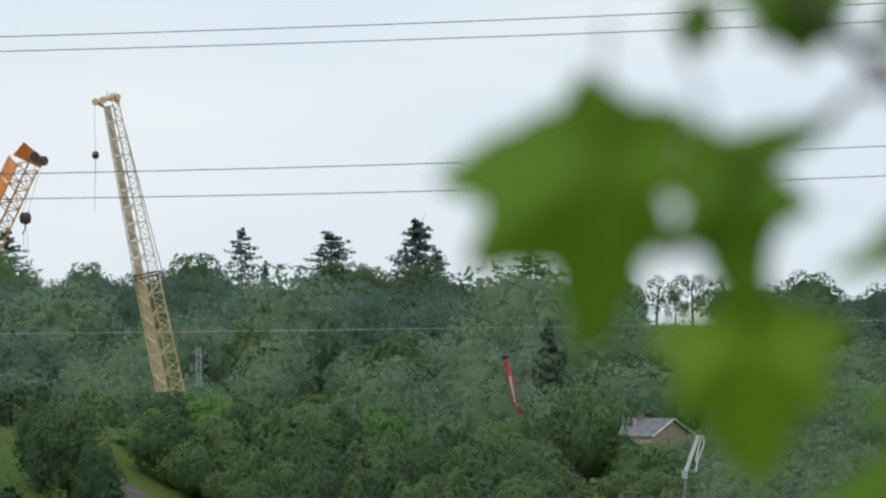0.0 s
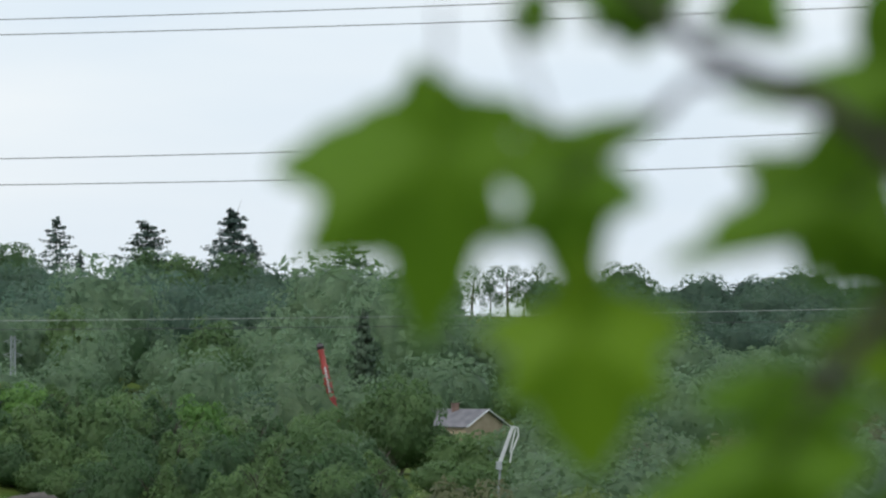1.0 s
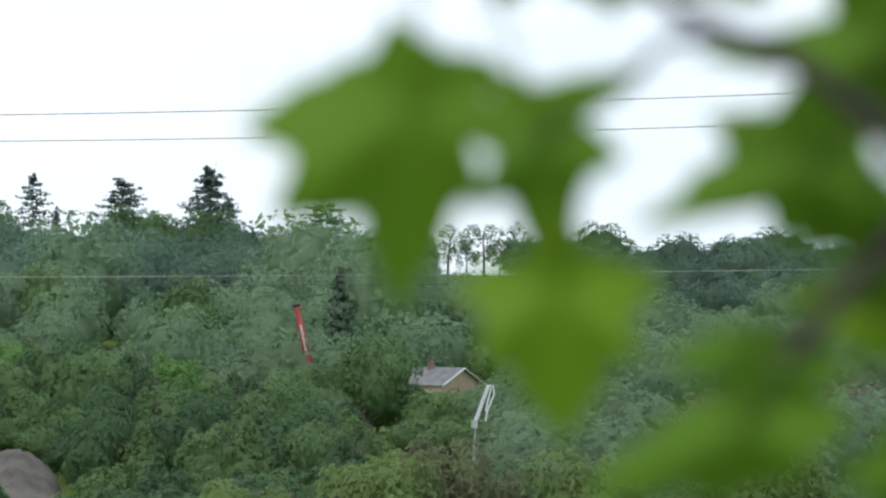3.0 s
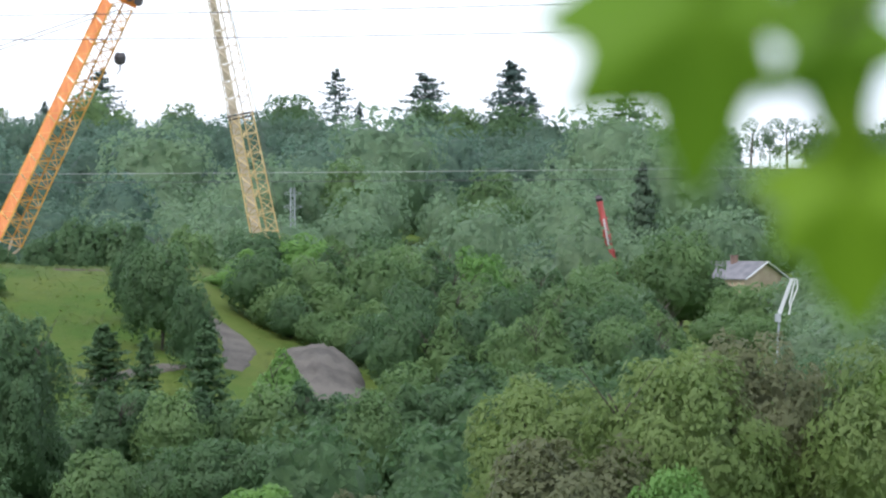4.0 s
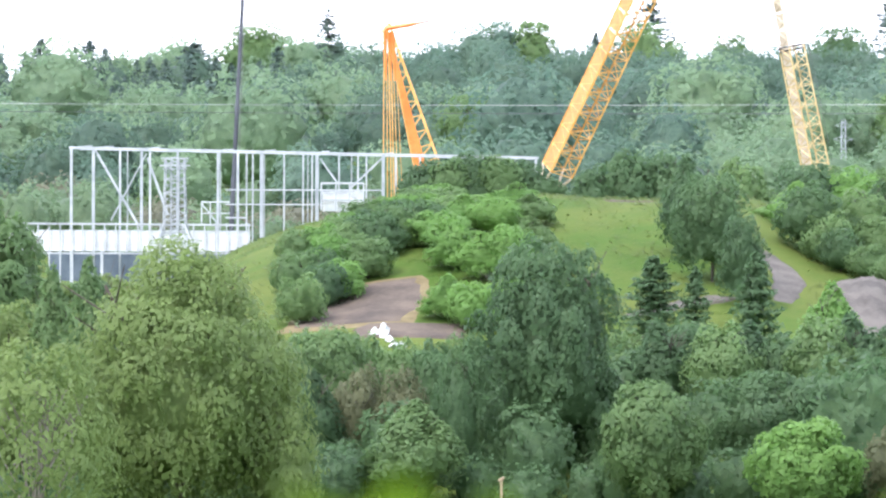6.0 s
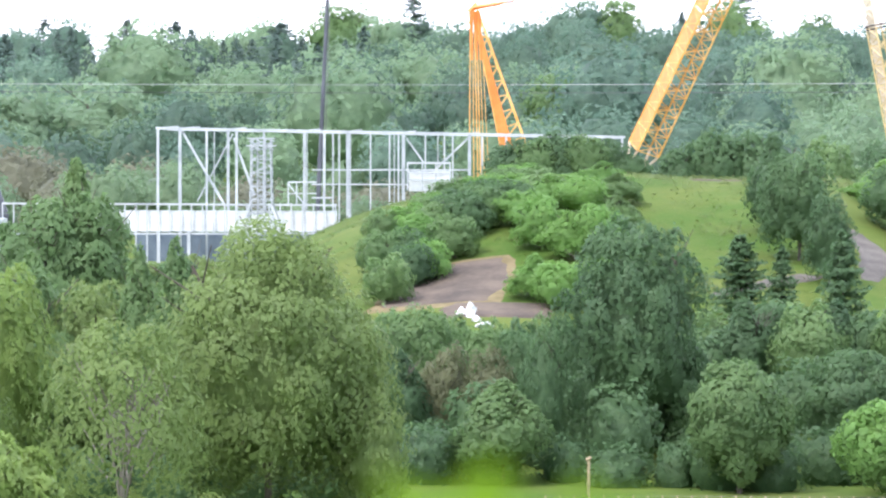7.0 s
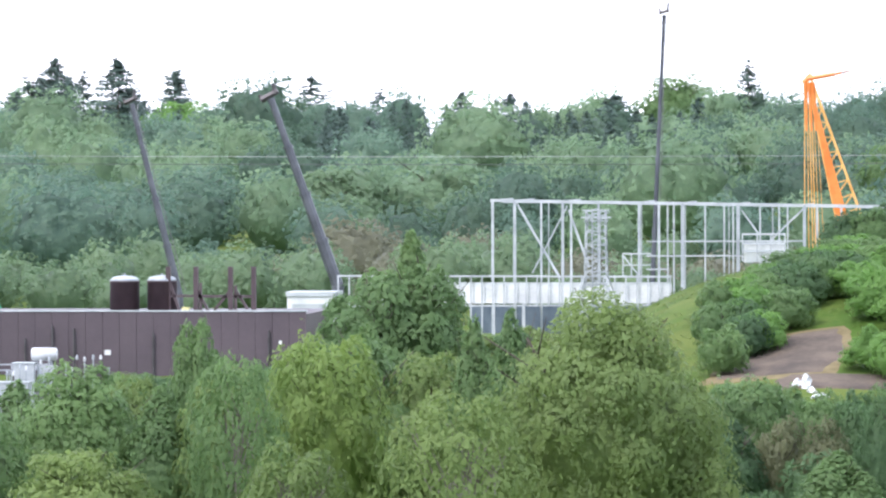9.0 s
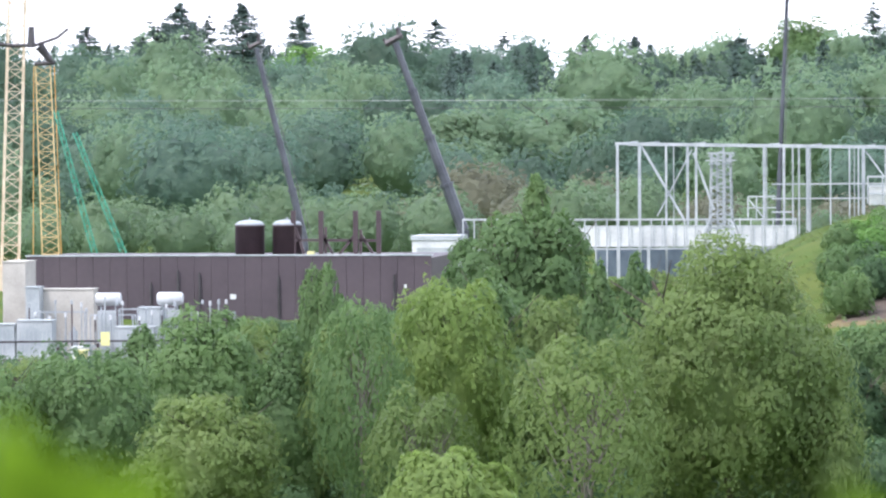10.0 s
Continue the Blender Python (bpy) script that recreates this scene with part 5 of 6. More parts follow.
    part("roof_edge", Geo().box((lo[0] - 0.15, lo[1] - 0.15, hi[2] - 0.5), (hi[0] + 0.15, hi[1] + 0.15, hi[2])), WHITE_STEEL, cab)
    part("window", Geo().box((lo[0] + 0.6, lo[1] - 0.03, hi[2] - 2.5), (hi[0] - 0.6, lo[1] + 0.05, hi[2] - 1.4)), GREY_BOX, cab)


steel_frame()


def pylon(b, d, e0, e1, w0, w1, arms, label, mat=GALV):
    foot = at(b, e0, d)
    foot[2] = min(foot[2], float(ground_z(b, d)))
    py = thing("lattice_pylon", foot, label, "pylon")
    top = at(b, e1, d)
    foot = np.array(foot)
    k = foot + (top - foot) * 0.45
    g, c = lattice(Geo(), foot, k, w0, w1, 7, 0.10, 0.07)
    part("base_section", g, mat, py)
    g, c = lattice(Geo(), k, top, w1, w1 * 0.85, 11, 0.09, 0.06)
    part("tower_section", g, mat, py)
    if w1 > 2:  # head platform, ladder shaft and flared lower bracing of the stout tower
        g = Geo()
        for e, r in ((e1 + 1, w1 * 0.56), (e1 - 12, w1 * 0.62), (e1 - 18, w1 * 0.5)):
            m = at(b, e, d)
            cor = [m + (r * x, r * y, 0) for x, y in ((-1, -1), (1, -1), (1, 1), (-1, 1))]
            for i in range(4):
                g.tube(cor[i], cor[(i + 1) % 4], 0.09)
        part("head_platform", g, mat, py)
        g, c = lattice(Geo(), foot, top, 0.9, 0.9, 26, 0.05, 0.035)
        part("ladder_shaft", g, mat, py)
        g = Geo()
        for x in (-1, 1):
            for y in (-1, 1):
                g.tube(k + (x * w1 * 0.5, y * w1 * 0.5, 1.0), foot + (x * w0 * 0.72, y * w0 * 0.72, 1.0), 0.1)
                g.tube(k + (x * w1 * 0.5, y * w1 * 0.5, -2.0), foot + (x * w0 * 0.72, y * w0 * 0.4, 4.0), 0.06)
        part("flared_brace", g, mat, py)
    for e, r in arms:
        m = at(b, e, d)
        g = Geo()
        for s in (-1, 1):
            for dy in (-0.4, 0.4):
                g.tube(m + (0, dy, 0.5), m + (s * r, 0, 0), 0.05).tube(m + (0, dy, -0.4), m + (s * r, 0, 0), 0.05)
        part("cross_arm", g, mat, py)
    return py


pylon(-833, 640, -330, -100, 4.8, 2.5, ((-104, 1.5), (-112, 1.5)), "grey galvanised lattice tower in front of the steel frame")
pylon(348, 900, -190, -26, 3.4, 0.8, ((-36, 1.4), (-60, 1.5)), "slender grey lattice pylon among the scrub")


CREAM = surf("cream_render", (0.34, 0.325, 0.29), (0.46, 0.445, 0.40), 0.4, 0.8)


# ---- brown hall, tanks and substation ----
HY = 590.0


def flat_box(name, b0, b1, e0, e1, y, deep, mat, parent, label=""):
    lo, hi = on(b0, e0, y), on(b1, e1, y)
    return part(name, Geo().box((lo[0], y, lo[2]), (hi[0], y + deep, hi[2])), mat, parent, label)


def brown_hall():
    foot = on(-1700, -400, HY)
    foot[2] = float(ground_z(-1700, HY)) - 0.2
    hall = thing("industrial_hall", foot, "long flat-roofed hall with dark brown cladding", "building")
    x0, x1 = on(-2062, 0, HY)[0], on(-1346, 0, HY)[0]
    z1 = on(-1650, -276, HY)[2]
    n = 24
    for i in range(n):
        a, b = x0 + (x1 - x0) * i / n, x0 + (x1 - x0) * (i + 1) / n - 0.03
        part("cladding_panel", Geo().box((a, HY, foot[2]), (b, HY + 0.2, z1)), BROWN_CLAD, hall)
    part("wall", Geo().box((x0 + 0.05, HY + 0.22, foot[2]), (x1 - 0.05, HY + 22, z1 - 0.25)), BROWN_CLAD, hall)
    part("parapet", Geo().box((x0 - 0.1, HY - 0.1, z1), (x1 + 0.1, HY + 0.5, z1 + 0.16)), GREY_BOX, hall, "pale metal parapet edge")
    for b, e in ((-1795, -300), (-1757, -305), (-1617, -312), (-1570, -302), (-1413, -310), (-1843, -322)):
        part("downpipe", Geo().tube(on(b, -400, HY - 0.25), on(b, e, HY - 0.25), 0.12, 0.12, 8), DARK_STEEL, hall)
    part("notice", Geo().box(on(-1703, -352, HY - 0.06), on(-1692, -343, HY - 0.01)), WHITE_PANEL, hall)
    part("notice", Geo().box(on(-1395, -335, HY - 0.06), on(-1390, -328, HY - 0.01)), WHITE_PANEL, hall)
    for b in (-1667, -1601):
        c = on(b, -280, HY + 6)
        r = 26.5 * 0.0598
        tk = thing("storage_tank", c, "upright brown cylindrical tank with a pale domed top", "tank", "roof tanks")
        part("body", Geo().lathe(c - (0, 0, 0.6), [(r, 0), (r, 4.0), (r * 1.02, 4.02), (r * 1.02, 4.12), (r, 4.15)], 28), BROWN_TANK, tk, "", True)
        part("dome", Geo().lathe(c + (0, 0, 3.55), [(r, 0), (r * 0.93, 0.22), (r * 0.72, 0.42), (r * 0.4, 0.54), (0.05, 0.58)], 28), GALV, tk, "pale grey dome", True)
        part("vent", Geo().tube(c + (0, 0, 4.1), c + (0, 0, 4.35), 0.12, 0.12, 8), GALV, tk)
    g0 = on(-1490, -280, HY + 5)
    rack = thing("pipe_rack", g0, "dark brown steel rack of posts and beams above the roof", "rack")
    for b, e in ((-1590, -196), (-1541, -197), (-1533, -225), (-1480, -197), (-1471, -230), (-1439, -197)):
        part("post", Geo().tube(on(b, -284, HY + 5), on(b, e, HY + 5), 0.36 if e > -200 else 0.2), BROWN_TANK, rack)
    for b0, e0, b1, e1 in ((-1590, -248, -1436, -250), (-1540, -236, -1520, -274), (-1510, -276, -1482, -240), (-1470, -240, -1450, -272), (-1590, -215, -1570, -276)):
        part("beam", Geo().tube(on(b0, e0, HY + 5), on(b1, e1, HY + 5), 0.2), BROWN_TANK, rack)
    part("lamp", Geo().box(on(-1566, -276, HY + 3), on(-1552, -268, HY + 4)), SIGN_YELLOW, rack)


def substation():
    y = 516.0

    def stand(b0, b1, e0, e1, mat, nm, label, cat, dy=0.0, deep=2.0):
        lo, hi = on(b0, e0, y + dy), on(b1, e1, y + dy)
        z = min(lo[2], float(ground_z((b0 + b1) / 2, y + dy)))
        t = thing(nm, ((lo[0] + hi[0]) / 2, y + dy + deep / 2, z), label, cat)
        part("body", Geo().box((lo[0], y + dy, z), (hi[0], y + dy + deep, hi[2] - 0.12)), mat, t)
        part("lid", Geo().box((lo[0] - 0.08, y + dy - 0.08, hi[2] - 0.12), (hi[0] + 0.08, y + dy + deep + 0.08, hi[2])), mat, t)
        return t
    stand(-2104, -2064, -360, -282, CREAM, "stair_tower", "tall cream-white stair block at the hall's end", "building block", 20, 5)
    stand(-2064, -2040, -370, -327, GREY_BOX, "cabinet", "grey steel cabinet in the substation", "cabinet", 16)
    stand(-2040, -1944, -360, -331, CREAM, "low_wall", "cream-white low building wall", "building block", 18)
    stand(-2112, -2084, -420, -392, GREY_BOX, "cabinet", "grey steel switch cabinet", "cabinet", 2)
    stand(-2080, -2018, -420, -386, GREY_BOX, "cabinet", "wide grey steel switch cabinet", "cabinet", 2)
    stand(-1905, -1838, -420, -399, GREY_BOX, "cabinet", "low grey steel cabinet", "cabinet", 2)
    stand(-1865, -1828, -410, -365, GREY_BOX, "transformer", "pale grey transformer housing", "transformer", 8)
    stand(-1985, -1960, -450, -434, WHITE_PANEL, "container", "small white container near the fence", "container", -14)
    stand(-1978, -1962, -470, -440, SIGN_YELLOW, "container", "small cream and yellow bin", "container", -18)
    for b in (-1918, -1809):
        c = on(b, -350, y + 10)
        t = thing("expansion_tank", (c[0], c[1], float(ground_z(b, y + 10))), "white horizontal oil tank above a transformer", "tank", "oil tanks")
        g = Geo().tube(c - (1.1, 0, 0), c + (1.1, 0, 0), 0.62, 0.62, 18)
        g.tube(c - (1.22, 0, 0), c - (1.1, 0, 0), 0.45, 0.62, 18).tube(c + (1.1, 0, 0), c + (1.22, 0, 0), 0.62, 0.45, 18)
        part("vessel", g, WHITE_PANEL, t, "", True)
        for x in (-0.7, 0.7):
            part("leg", Geo().tube((c[0] + x, c[1], c[2] - 0.5), (c[0] + x, c[1], float(ground_z(b, y + 10))), 0.1), GALV, t)
        part("radiator", Geo().box((c[0] - 1.0, c[1] - 0.3, float(ground_z(b, y + 10))), (c[0] + 1.0, c[1] + 1.0, c[2] - 1.1)), GREY_BOX, t)
    rng = np.random.default_rng(5)
    for i in range(34):
        b = -2060 + i * 13 + rng.uniform(-4, 4)
        if b > -1690:
            break
        e = -372 + rng.uniform(-16, 14)
        p = on(b, e, y + 5)
        z = float(ground_z(b, y + 5))
        t = thing("busbar_post", (p[0], p[1], z), "thin grey insulator post in the substation", "post", "insulator posts")
        part("pole", Geo().tube((p[0], p[1], z), p, 0.07, 0.07, 6), GALV if i % 3 else BROWN_TANK, t)
        part("insulator", Geo().lathe(p, [(0.12, 0), (0.16, 0.08), (0.09, 0.14), (0.16, 0.22), (0.09, 0.28), (0.14, 0.36), (0.04, 0.42)], 8), WHITE_PANEL if i % 2 else GALV, t)
    kinds = ((0.5, 0.9, GREY_BOX), (0.35, 1.5, WHITE_PANEL), (0.6, 0.7, BROWN_TANK), (0.8, 1.1, GREY_BOX), (0.3, 2.0, GALV), (0.45, 1.2, CREAM))
    for i in range(30):
        b, dy = -2105 + i * 12.6 + rng.uniform(-5, 5), rng.uniform(3, 17)
        hw, hh, mat = kinds[int(rng.integers(6))]
        c = on(b, 0, y + dy)
        z = float(ground_z(b, y + dy))
        t = thing("switchgear", (c[0], c[1], z), "small steel switchgear unit in the substation", "switchgear", "switchgear")
        part("housing", Geo().box((c[0] - hw, c[1] - 0.4, z), (c[0] + hw, c[1] + 0.4, z + hh)), mat, t)
        part("bushing", Geo().lathe((c[0], c[1], z + hh), [(0.14, 0), (0.18, 0.12), (0.1, 0.2), (0.17, 0.32), (0.08, 0.42)], 8), BROWN_TANK if i % 2 else GALV, t)
    for b0, b1, e, dy in ((-2060, -1960, -372, 9), (-1950, -1870, -378, 7), (-1900, -1800, -368, 12)):
        p, q = on(b0, e, y + dy), on(b1, e, y + dy)
        t = thing("gantry", (p[0], p[1], float(ground_z(b0, y + dy))), "grey steel gantry carrying busbars", "gantry", "gantries")
        part("beam", Geo().tube(p, q, 0.1), GALV, t)
        for r in np.linspace(0, 1, 4):
            c = p + (q - p) * r
            part("leg", Geo().tube((c[0], c[1], float(ground_z(b0, y + dy)) - 0.3), c, 0.08), GALV, t)
    # fence in front and a lamp column
    z = float(ground_z(-1950, y - 2))
    fz = on(-1950, -424, y - 4)[2]
    f = thing("palisade_fence", (on(-2000, 0, y - 4)[0], y - 4, z), "dark horizontal rail fence before the substation", "fence")
    part("rail", Geo().tube(on(-2160, -424, y - 4), on(-1700, -424, y - 4), 0.13), DARK_STEEL, f)
    for i in range(60):
        x = on(-2160 + i * 7.8, 0, y - 4)[0]
        part("paling", Geo().tube((x, y - 3.9, z - 0.6), (x, y - 3.9, fz + 0.9), 0.035), GREY_BOX, f)
    c = on(-1926, -470, y - 10)
    lamp = thing("lamp_column", c, "grey lamp column with a yellow sign", "lamp post")
    part("pole", Geo().tube(c, on(-1924, -345, y - 10), 0.12, 0.08, 8), GALV, lamp)
    part("sign", Geo().box(on(-1932, -432, y - 10.2), on(-1916, -408, y - 10.12)), SIGN_YELLOW, lamp)


brown_hall()
substation()


# ---- house, boom lift, power lines and small things ----
def house():
    d = 850
    a = math.radians(38)
    gz = float(ground_z(1165, d))
    apex = at(1186, -157, d)
    gab = np.array((math.cos(a), math.sin(a), 0.0))          # across the gable
    rid = np.array((-math.sin(a) - 0.35, math.cos(a), 0.0))  # back along the ridge
    rid /= np.linalg.norm(rid)
    half, rise, long = 4.7, 2.6, 11.5
    eave = apex[2] - rise
    h = thing("house", (apex[0], apex[1], gz), "bungalow with grey slate roof and tan gable", "house")
    def P(s, t, z):
        q = np.array((apex[0], apex[1], 0)) + gab * s + rid * t
        return np.array((q[0], q[1], z))
    g = Geo()
    g.add([P(-half + 0.4, 0.3, gz), P(half - 0.4, 0.3, gz), P(half - 0.4, 0.3, eave + 0.1), P(0, 0.3, apex[2] - 0.15), P(-half + 0.4, 0.3, eave + 0.1),
           P(-half + 0.4, long, gz), P(half - 0.4, long, gz), P(half - 0.4, long, eave + 0.1), P(0, long, apex[2] - 0.15), P(-half + 0.4, long, eave + 0.1)],
          [(0, 1, 2, 3, 4), (9, 8, 7, 6, 5), (0, 4, 9, 5), (1, 6, 7, 2)])
    part("wall", g, TAN_WALL, h)
    for s in (-1, 1):
        part("roof", Geo().add([P(0, -0.2, apex[2]), P(s * half, -0.2, eave), P(s * half, long + 0.2, eave), P(0, long + 0.2, apex[2]),
                                     P(0, -0.2, apex[2] + 0.14), P(s * half, -0.2, eave + 0.14), P(s * half, long + 0.2, eave + 0.14), P(0, long + 0.2, apex[2] + 0.14)],
                                    [(0, 1, 2, 3), (7, 6, 5, 4), (0, 4, 5, 1), (1, 5, 6, 2), (2, 6, 7, 3), (3, 7, 4, 0)]), SLATE, h)
        part("bargeboard", Geo().tube(P(0, -0.28, apex[2] + 0.05), P(s * half, -0.28, eave + 0.05), 0.15), WHITE_PANEL, h)
    ch = P(-0.3, 5.5, 0)
    part("chimney", Geo().box((ch[0] - 0.55, ch[1] - 0.4, apex[2] - 0.9), (ch[0] + 0.55, ch[1] + 0.4, apex[2] + 0.85)).box((ch[0] - 0.65, ch[1] - 0.5, apex[2] + 0.85), (ch[0] + 0.65, ch[1] + 0.5, apex[2] + 1.0)), BRICK, h)
    for t in (2.5, 5.5, 8.5):
        q = P(-half + 0.36, t, eave - 1.4)
        part("window", Geo().tube(q, P(-half + 0.36, t + 1.3, eave - 1.4), 0.55), DARK_GLASS, h)


def boom_lift():
    d = 520
    foot = at(1200, 0, d)
    foot[2] = float(ground_z(1200, d))
    t = thing("boom_lift", foot, "white articulated boom lift standing above the trees", "boom lift")
    part("upper_arm", Geo().tube(at(1209, -248, d), at(1231, -186, d), 0.24, 0.2, 4), WHITE_PANEL, t)
    part("lower_arm", Geo().tube(foot, at(1209, -248, d), 0.16, 0.12, 4), GALV, t)
    g = Geo()
    for a, b in (((1228, -186), (1240, -188)), ((1240, -188), (1241, -202)), ((1241, -202), (1229, -232)), ((1229, -232), (1226, -250)), ((1236, -190), (1226, -232))):
        g.tube(at(*a, d - 0.6), at(*b, d - 0.6), 0.09, 0.09, 4)
    part("basket_link", g, WHITE_PANEL, t)
    part("basket", Geo().box(at(1202, -262, d) - (0, 0.5, 0), at(1211, -248, d) + (0, 0.5, 0)), GALV, t)


def wires():
    for nm, pts, d, r, mat, lab in (
            ("power_line", ((-2600, 478), (-1500, 490), (0, 521), (1200, 562), (2600, 622)), 480, 0.042, WIRE, "thin grey overhead power line against the sky"),
            ("power_line", ((-2600, 455), (-1500, 466), (0, 497), (1565, 543), (2600, 585)), 480, 0.042, WIRE, "thin grey overhead power line against the sky"),
            ("power_line", ((-2600, 284), (-1500, 273), (0, 277), (1565, 326), (2600, 372)), 500, 0.042, WIRE, "thin grey overhead power line against the sky"),
            ("power_line", ((-2600, 246), (-1500, 237), (0, 232), (1565, 274), (2600, 318)), 500, 0.042, WIRE, "thin grey overhead power line against the sky"),
            ("power_line", ((-2600, 6), (-1700, 0), (-700, -4), (300, -3), (900, 9), (2600, 40)), 840, 0.036, BRIGHT_WIRE, "pale overhead power line in front of the woods"),
            ("power_line", ((-2600, -8), (-1700, -14), (-700, -19), (300, -16), (900, -10), (2600, 15)), 840, 0.045, WIRE, "dark overhead power line in front of the woods")):
        bs = np.linspace(-2600, 2600, 53)
        fit = np.polyfit([p[0] for p in pts], [p[1] for p in pts], 3)
        P = [at(b, float(np.polyval(fit, b)), d) for b in bs]
        ob = part(nm, Geo().pipe(P, r, r, 5), mat)
        tagged(ob, lab, "cable", "power lines")


def rubbish():
    for b, e, s, m in ((-463, -408, 0.5, 0.8), (-436, -426, 0.75, 0.25), (-478, -407, 0.4, 0.5), (-452, -416, 0.35, 0.3)):
        d = where(b, e - 6)
        c = at(b, e - 6, d)
        c[2] = float(ground_z(b, d)) + 0.1
        rng = np.random.default_rng(int(-b))
        pr = [(s * 0.9, -0.2), (s, 0.15 * m), (s * 0.75, 0.8 * m), (s * 0.4, 1.2 * m), (0.06, 1.35 * m)]
        g = Geo().lathe(c, pr, 10)
        g.v = [(x + rng.normal(0, 0.24) * s, y + rng.normal(0, 0.2) * s, z + rng.normal(0, 0.16) * m) for x, y, z in g.v]
        ob = part("tarpaulin", g, WHITE_PANEL)
        tagged(ob, "crumpled white plastic sheeting dumped on the ground", "plastic sheet", "rubbish")
    b, d = -253, 428
    c = at(b, 0, d)
    c[2] = float(ground_z(b, d))
    t = thing("marker_post", c, "weathered wooden post with a pale head", "post")
    top = at(b, -662, d)
    part("shaft", Geo().tube(c - (0, 0, 0.3), top, 0.14, 0.12, 6), WOOD, t)
    part("cap", Geo().tube(top - (0.2, 0, 0.25), top + (0.2, 0, 0), 0.16, 0.14, 6), WOOD, t)
    fen = thing("field_fence", at(300, 0, 412) * (1, 1, 0) + (0, 0, float(ground_z(300, 412))), "low wire fence with grey wooden posts", "fence")
    for i in range(44):
        b = -330 + i * 26
        p = at(b, 0, 412)
        z = float(ground_z(b, 412))
        part("post", Geo().tube((p[0], p[1], z - 0.3), (p[0], p[1], z + 1.15), 0.06), WOOD, fen)
    for hgt in (0.5, 0.8, 1.1):
        pts = [at(b, 0, 412) * (1, 1, 0) + (0, 0, float(ground_z(b, 412)) + hgt) for b in range(-330, 800, 60)]
        part("wire", Geo().line(pts, 0.012), ROPE, fen)


house()
boom_lift()
wires()
rubbish()


# ---- maple twigs close to the viewpoint ----
def lobed_leaf(parent, centre, d, tips, mat="maple", stalk=None):
    """A maple leaf d metres out about its centre, with pointed lobes: (bearing, rise, half width) of each tip."""
    c, n = np.array(centre, float), 96
    th = np.arange(n) * 2 * math.pi / n
    s = np.linspace(1, 0, 24)
    r = np.full(n, min(w for *_, w in tips) * 0.9)
    for b, e, w in tips:
        long, way = math.hypot(b - c[0], e - c[1]), math.atan2(e - c[1], b - c[0])
        long, half = long * 1.14, 1.55 * w * (1 - s ** 2.0) * (1 + 0.06 * np.sin(s * 22))
        off = np.abs((th - way + math.pi) % (2 * math.pi) - math.pi)
        r = np.maximum(r, np.interp(off, np.arctan2(half, s * long), np.hypot(half, s * long), right=0))
    vs = [at(c[0], c[1], d)]
    for ring in (0.5, 1.0):
        for a, q in zip(th, r * ring):
            dip = 0.00018 * q * math.sin(3 * a) + 0.03 * (ring - 0.5)
            vs.append(at(c[0] + q * math.cos(a), c[1] + q * math.sin(a), d + dip))
    fs = [(0, 1 + i, 1 + (i + 1) % n) for i in range(n)] + [(1 + i, 1 + n + i, 1 + n + (i + 1) % n, 1 + (i + 1) % n) for i in range(n)]
    ob = part("leaf", Geo().add(vs, fs), LEAF[mat], parent, "", True)
    if stalk:
        q, p = at(stalk[0], stalk[1], d), at(c[0], c[1], d)
        part("petiole", Geo().line([q, (q + p) / 2 + (0, 0, 0.004), p], 0.0026, 0.0016, 6), TWIG, ob)


def maple_leaf_shape(spread, side):
    """Outline of a five-lobed leaf, stalk at the origin, tip at (0, 1), with coarse teeth."""
    lobes = [(-118 * spread, 0.62 * side), (-62 * spread, 0.95 * side), (0, 1.0), (62 * spread, 0.95 * side), (118 * spread, 0.62 * side)]
    pts = []
    for i, (a, r) in enumerate(lobes):
        for da, k in ((-25, 0.64), (-20, 0.74), (-17, 0.73), (-9, 0.93), (0, 1.08), (9, 0.93), (17, 0.73), (20, 0.74), (25, 0.64)):
            t = math.radians(a + da * max(spread, 0.6))
            pts.append((math.sin(t) * r * k, math.cos(t) * r * k + 0.06))
        if i < 4:
            t = math.radians((a + lobes[i + 1][0]) / 2)
            q = 0.56 * min(r, lobes[i + 1][1])
            pts.append((math.sin(t) * q, math.cos(t) * q + 0.06))
    return pts


def leaf(parent, b, e, d, length, turn, tilt=(0.0, 0.0), width=1.0, mat="maple", petiole=None, spread=0.85, side=1.0):
    """A leaf with its stalk end at (b, e), d metres out; turn: clockwise from up, in degrees."""
    c = at(b, e, d)
    t = math.radians(turn)
    m = Euler((tilt[0], 0, tilt[1])).to_matrix()
    outline = maple_leaf_shape(spread, side)
    vs = []
    for ring in (0.0, 0.5, 1.0):
        for x, y in (outline if ring else outline[:1]):
            x, y = x * ring * width, (y - 0.06) * ring + 0.06
            z = 0.10 * abs(x) - 0.16 * (y - 0.3) ** 2 + 0.02 * math.sin(9 * x)
            q = m @ Vector((x * math.cos(t) + y * math.sin(t), z, -x * math.sin(t) + y * math.cos(t)))
            vs.append(c + np.array(q) * length)
    n = len(outline)
    fs = [(0, 1 + i, 1 + (i + 1) % n) for i in range(n)] + [(1 + i, 1 + n + i, 1 + n + (i + 1) % n, 1 + (i + 1) % n) for i in range(n)]
    ob = part("leaf", Geo().add(vs, fs), LEAF[mat], parent, "", True)
    if petiole:
        q = at(petiole[0], petiole[1], d)
        part("petiole", Geo().line([q, (q + c) / 2 + (0, 0, 0.004), c], 0.0026, 0.0016, 6), TWIG, ob)
    return ob


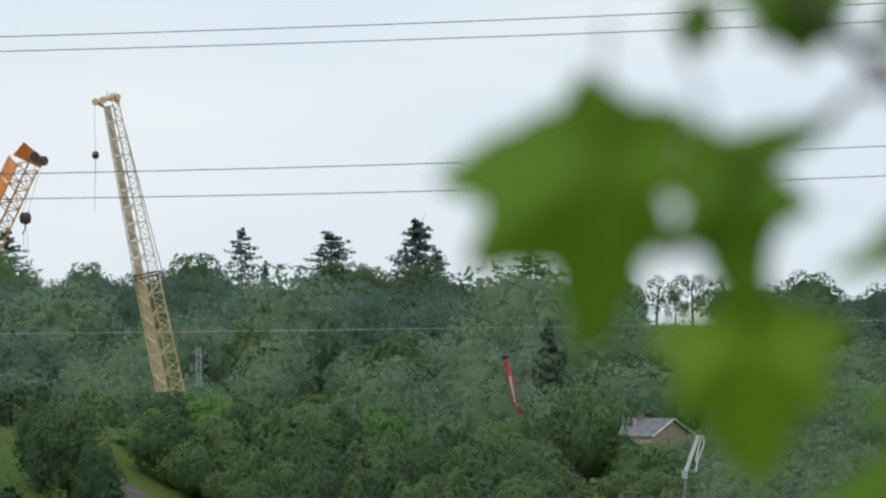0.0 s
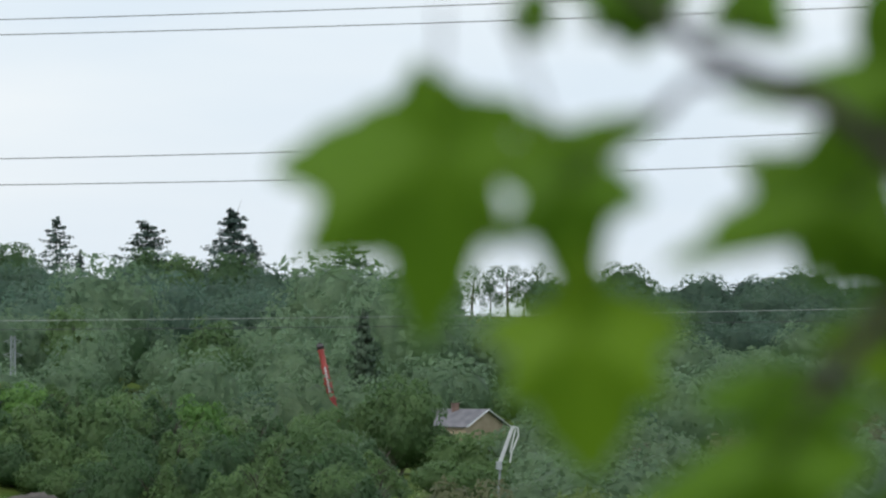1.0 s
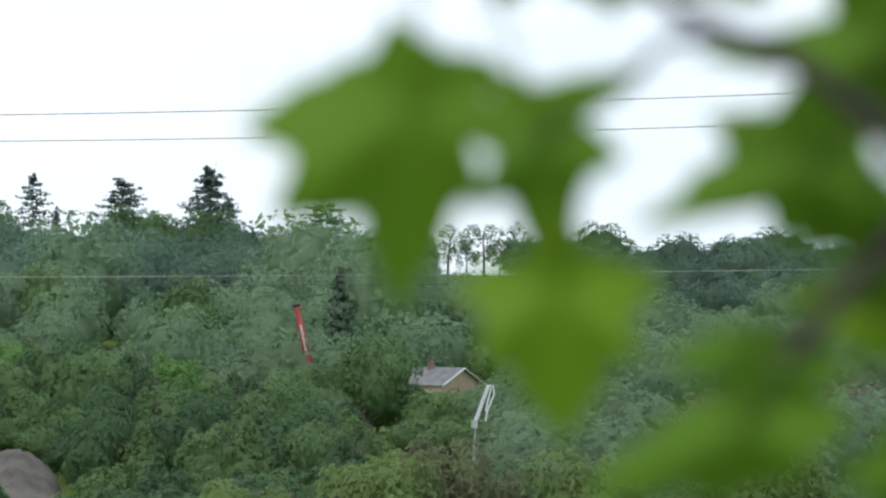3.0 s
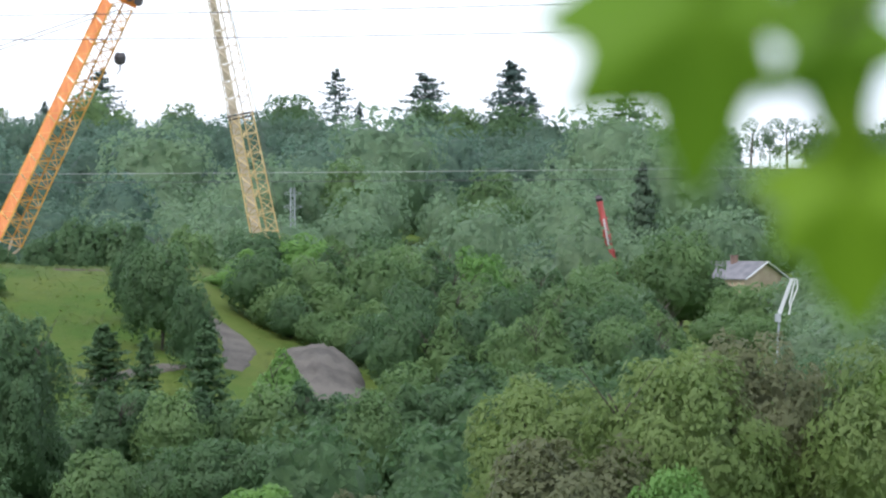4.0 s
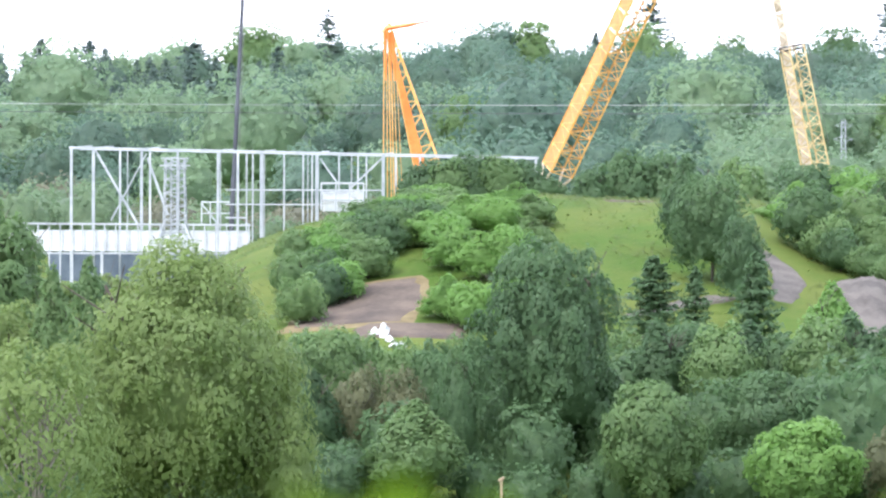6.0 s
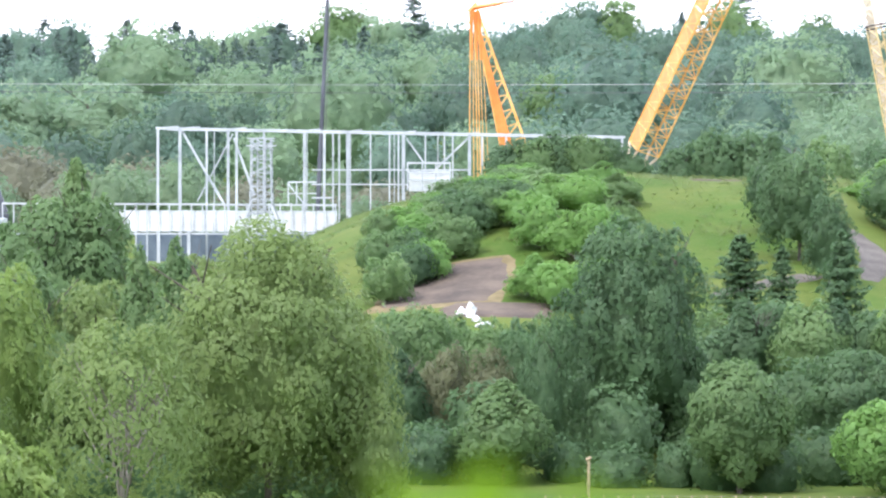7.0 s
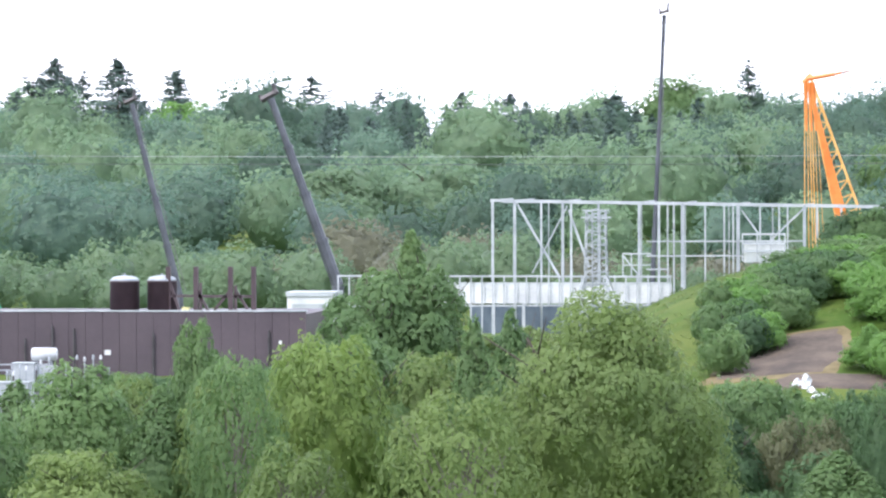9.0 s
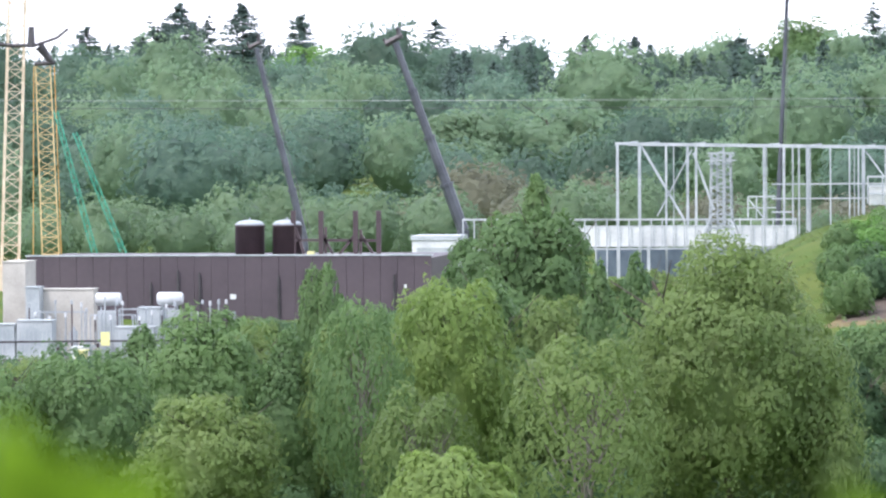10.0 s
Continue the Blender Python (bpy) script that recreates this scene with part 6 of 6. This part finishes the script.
def maple_twig():
    d = 5.0
    tw = thing("maple_branch", at(2151, -29, d), "out-of-focus maple branch hanging close before the view", "branch")
    S = lambda pts, r0, r1: part("stem", Geo().pipe([at(b, e, d - 0.05) for b, e in pts], r0, r1, 8), TWIG, tw)
    S([(2151, -29), (2081, 81), (2039, 139), (1971, 231), (1901, 299), (1791, 381), (1671, 433), (1581, 473), (1511, 531), (1431, 611)], 0.014, 0.007)
    S([(2071, 151), (1991, 101), (1901, 11), (1816, -81), (1771, -149)], 0.012, 0.009)
    S([(1671, 433), (1551, 421), (1493, 355)], 0.005, 0.004)
    lobed_leaf(tw, (1111, 296), d, ((837, 269, 72), (1074, 443, 66), (1236, 381, 60), (1223, 139, 40), (1083, -19, 72), (890, 130, 82), (1306, 281, 34)), "maple", (1111, 551))
    lobed_leaf(tw, (1326, 296), d + 0.02, ((1501, 361, 30), (1216, 383, 25), (1211, 259, 20)), "maple", (1223, 551))
    lobed_leaf(tw, (1331, 241), d - 0.02, ((1467, 217, 45), (1231, 143, 35), (1206, 261, 30), (1355, 41, 52), (1411, 273, 30)), "maple", (1581, 441))
    lobed_leaf(tw, (1361, -29), d, ((1193, -17, 45), (1531, -4, 55), (1376, -254, 80), (1356, 131, 45), (1239, -137, 58), (1493, -129, 60)), "maplelit", (1341, 231))
    lobed_leaf(tw, (1811, 201), d, ((1649, 281, 52), (1606, 179, 38), (1513, 105, 28), (1761, 76, 48), (1901, 101, 58), (1871, 326, 70), (1791, 343, 60)), "maple", (1911, 281))
    lobed_leaf(tw, (1951, 421), d + 0.03, ((1639, 399, 36), (1871, 581, 60), (2081, 561, 100), (2101, 371, 90), (1981, 261, 60), (1801, 349, 50)), "maple", (1901, 301))
    lobed_leaf(tw, (2016, 51), d + 0.05, ((1871, 59, 40), (1896, -29, 50), (2081, 131, 80), (2101, -29, 90)), "maple", (2039, 131))
    lobed_leaf(tw, (1941, -54), d + 0.05, ((1779, -29, 50), (2036, -29, 60), (1921, -137, 60), (1871, 31, 40)), "maplelit", (1871, -19))
    lobed_leaf(tw, (1701, -131), d - 0.05, ((1566, -141, 35), (1876, -161, 42), (1676, -81, 36), (1766, -191, 38)), "maple", (1816, -79))
    lobed_leaf(tw, (1701, -259), d - 0.08, ((1521, -304, 50), (1866, -241, 60), (1671, -199, 48), (1446, -364, 50), (1781, -344, 60), (1631, -374, 60)), "maple", (1771, -149))
    lobed_leaf(tw, (1991, -334), d - 0.05, ((1859, -341, 40), (2076, -269, 60), (1946, -269, 40), (2036, -394, 60)), "maple", (2071, -109))
    lobed_leaf(tw, (1277, 543), d, ((1255, 495, 22), (1303, 501, 20), (1271, 591, 30)), "maple", (1311, 611))
    lobed_leaf(tw, (1436, 561), d, ((1351, 586, 30), (1429, 499, 36), (1493, 507, 30), (1536, 591, 40)), "maple", (1471, 561))
    lobed_leaf(tw, (1651, 561), d, ((1591, 511, 30), (1661, 521, 30), (1731, 501, 36), (1711, 611, 50)), "maple", (1551, 501))
    lobed_leaf(tw, (1951, 511), d + 0.06, ((1856, 491, 40), (1911, 611, 60), (2071, 551, 80), (2061, 421, 70), (1921, 421, 50)), "maple", (1901, 299))
    lobed_leaf(tw, (2031, 341), d + 0.07, ((1911, 361, 50), (1951, 261, 40), (2121, 381, 80), (2111, 231, 70), (2011, 441, 60)), "maple", (1971, 231))
    lobed_leaf(tw, (1456, 576), d + 0.03, ((1336, 601, 40), (1376, 516, 34), (1456, 481, 46), (1521, 511, 36), (1551, 621, 50)), "maple", (1471, 571))
    lobed_leaf(tw, (1891, 151), d + 0.04, ((1721, 231, 40), (1801, 61, 50), (1951, 61, 50), (1971, 131, 40)), "maple", (1971, 231))
    # young leaves that reach up from below
    low = thing("maple_branch", at(-900, -1600, 3.6), "out-of-focus young leaves reaching up close below the view", "branch")
    for pts, r0, r1 in (([(-900, -1600), (-600, -1100), (-430, -850)], 0.006, 0.003), ([(-900, -1600), (-1600, -1100), (-2080, -800)], 0.006, 0.003), ([(-600, -1100), (200, -950), (470, -860)], 0.004, 0.002)):
        part("stem", Geo().pipe([at(b, e, 3.6) for b, e in pts], r0, r1, 8), TWIG, low)
    leaf(low, -430, -850, 3.6, 0.066, 8, (0.3, 0.0), 1.3, "maplelit")
    leaf(low, -215, -850, 3.6, 0.056, 350, (0.3, 0.0), 0.9, "maplelit", (-430, -850))
    leaf(low, 470, -850, 3.6, 0.055, 5, (0.3, 0.0), 1.3, "maplelit")
    leaf(low, -1960, -835, 3.6, 0.085, 350, (0.3, 0.0), 1.1, "maplelit", (-2080, -800))
    leaf(low, -2080, -780, 3.6, 0.085, 55, (0.3, 0.0), 1.0, "maplelit", (-2080, -800))
    leaf(low, -2120, -830, 3.6, 0.08, 330, (0.3, 0.0), 1.2, "maplelit", (-2080, -800))


maple_twig()
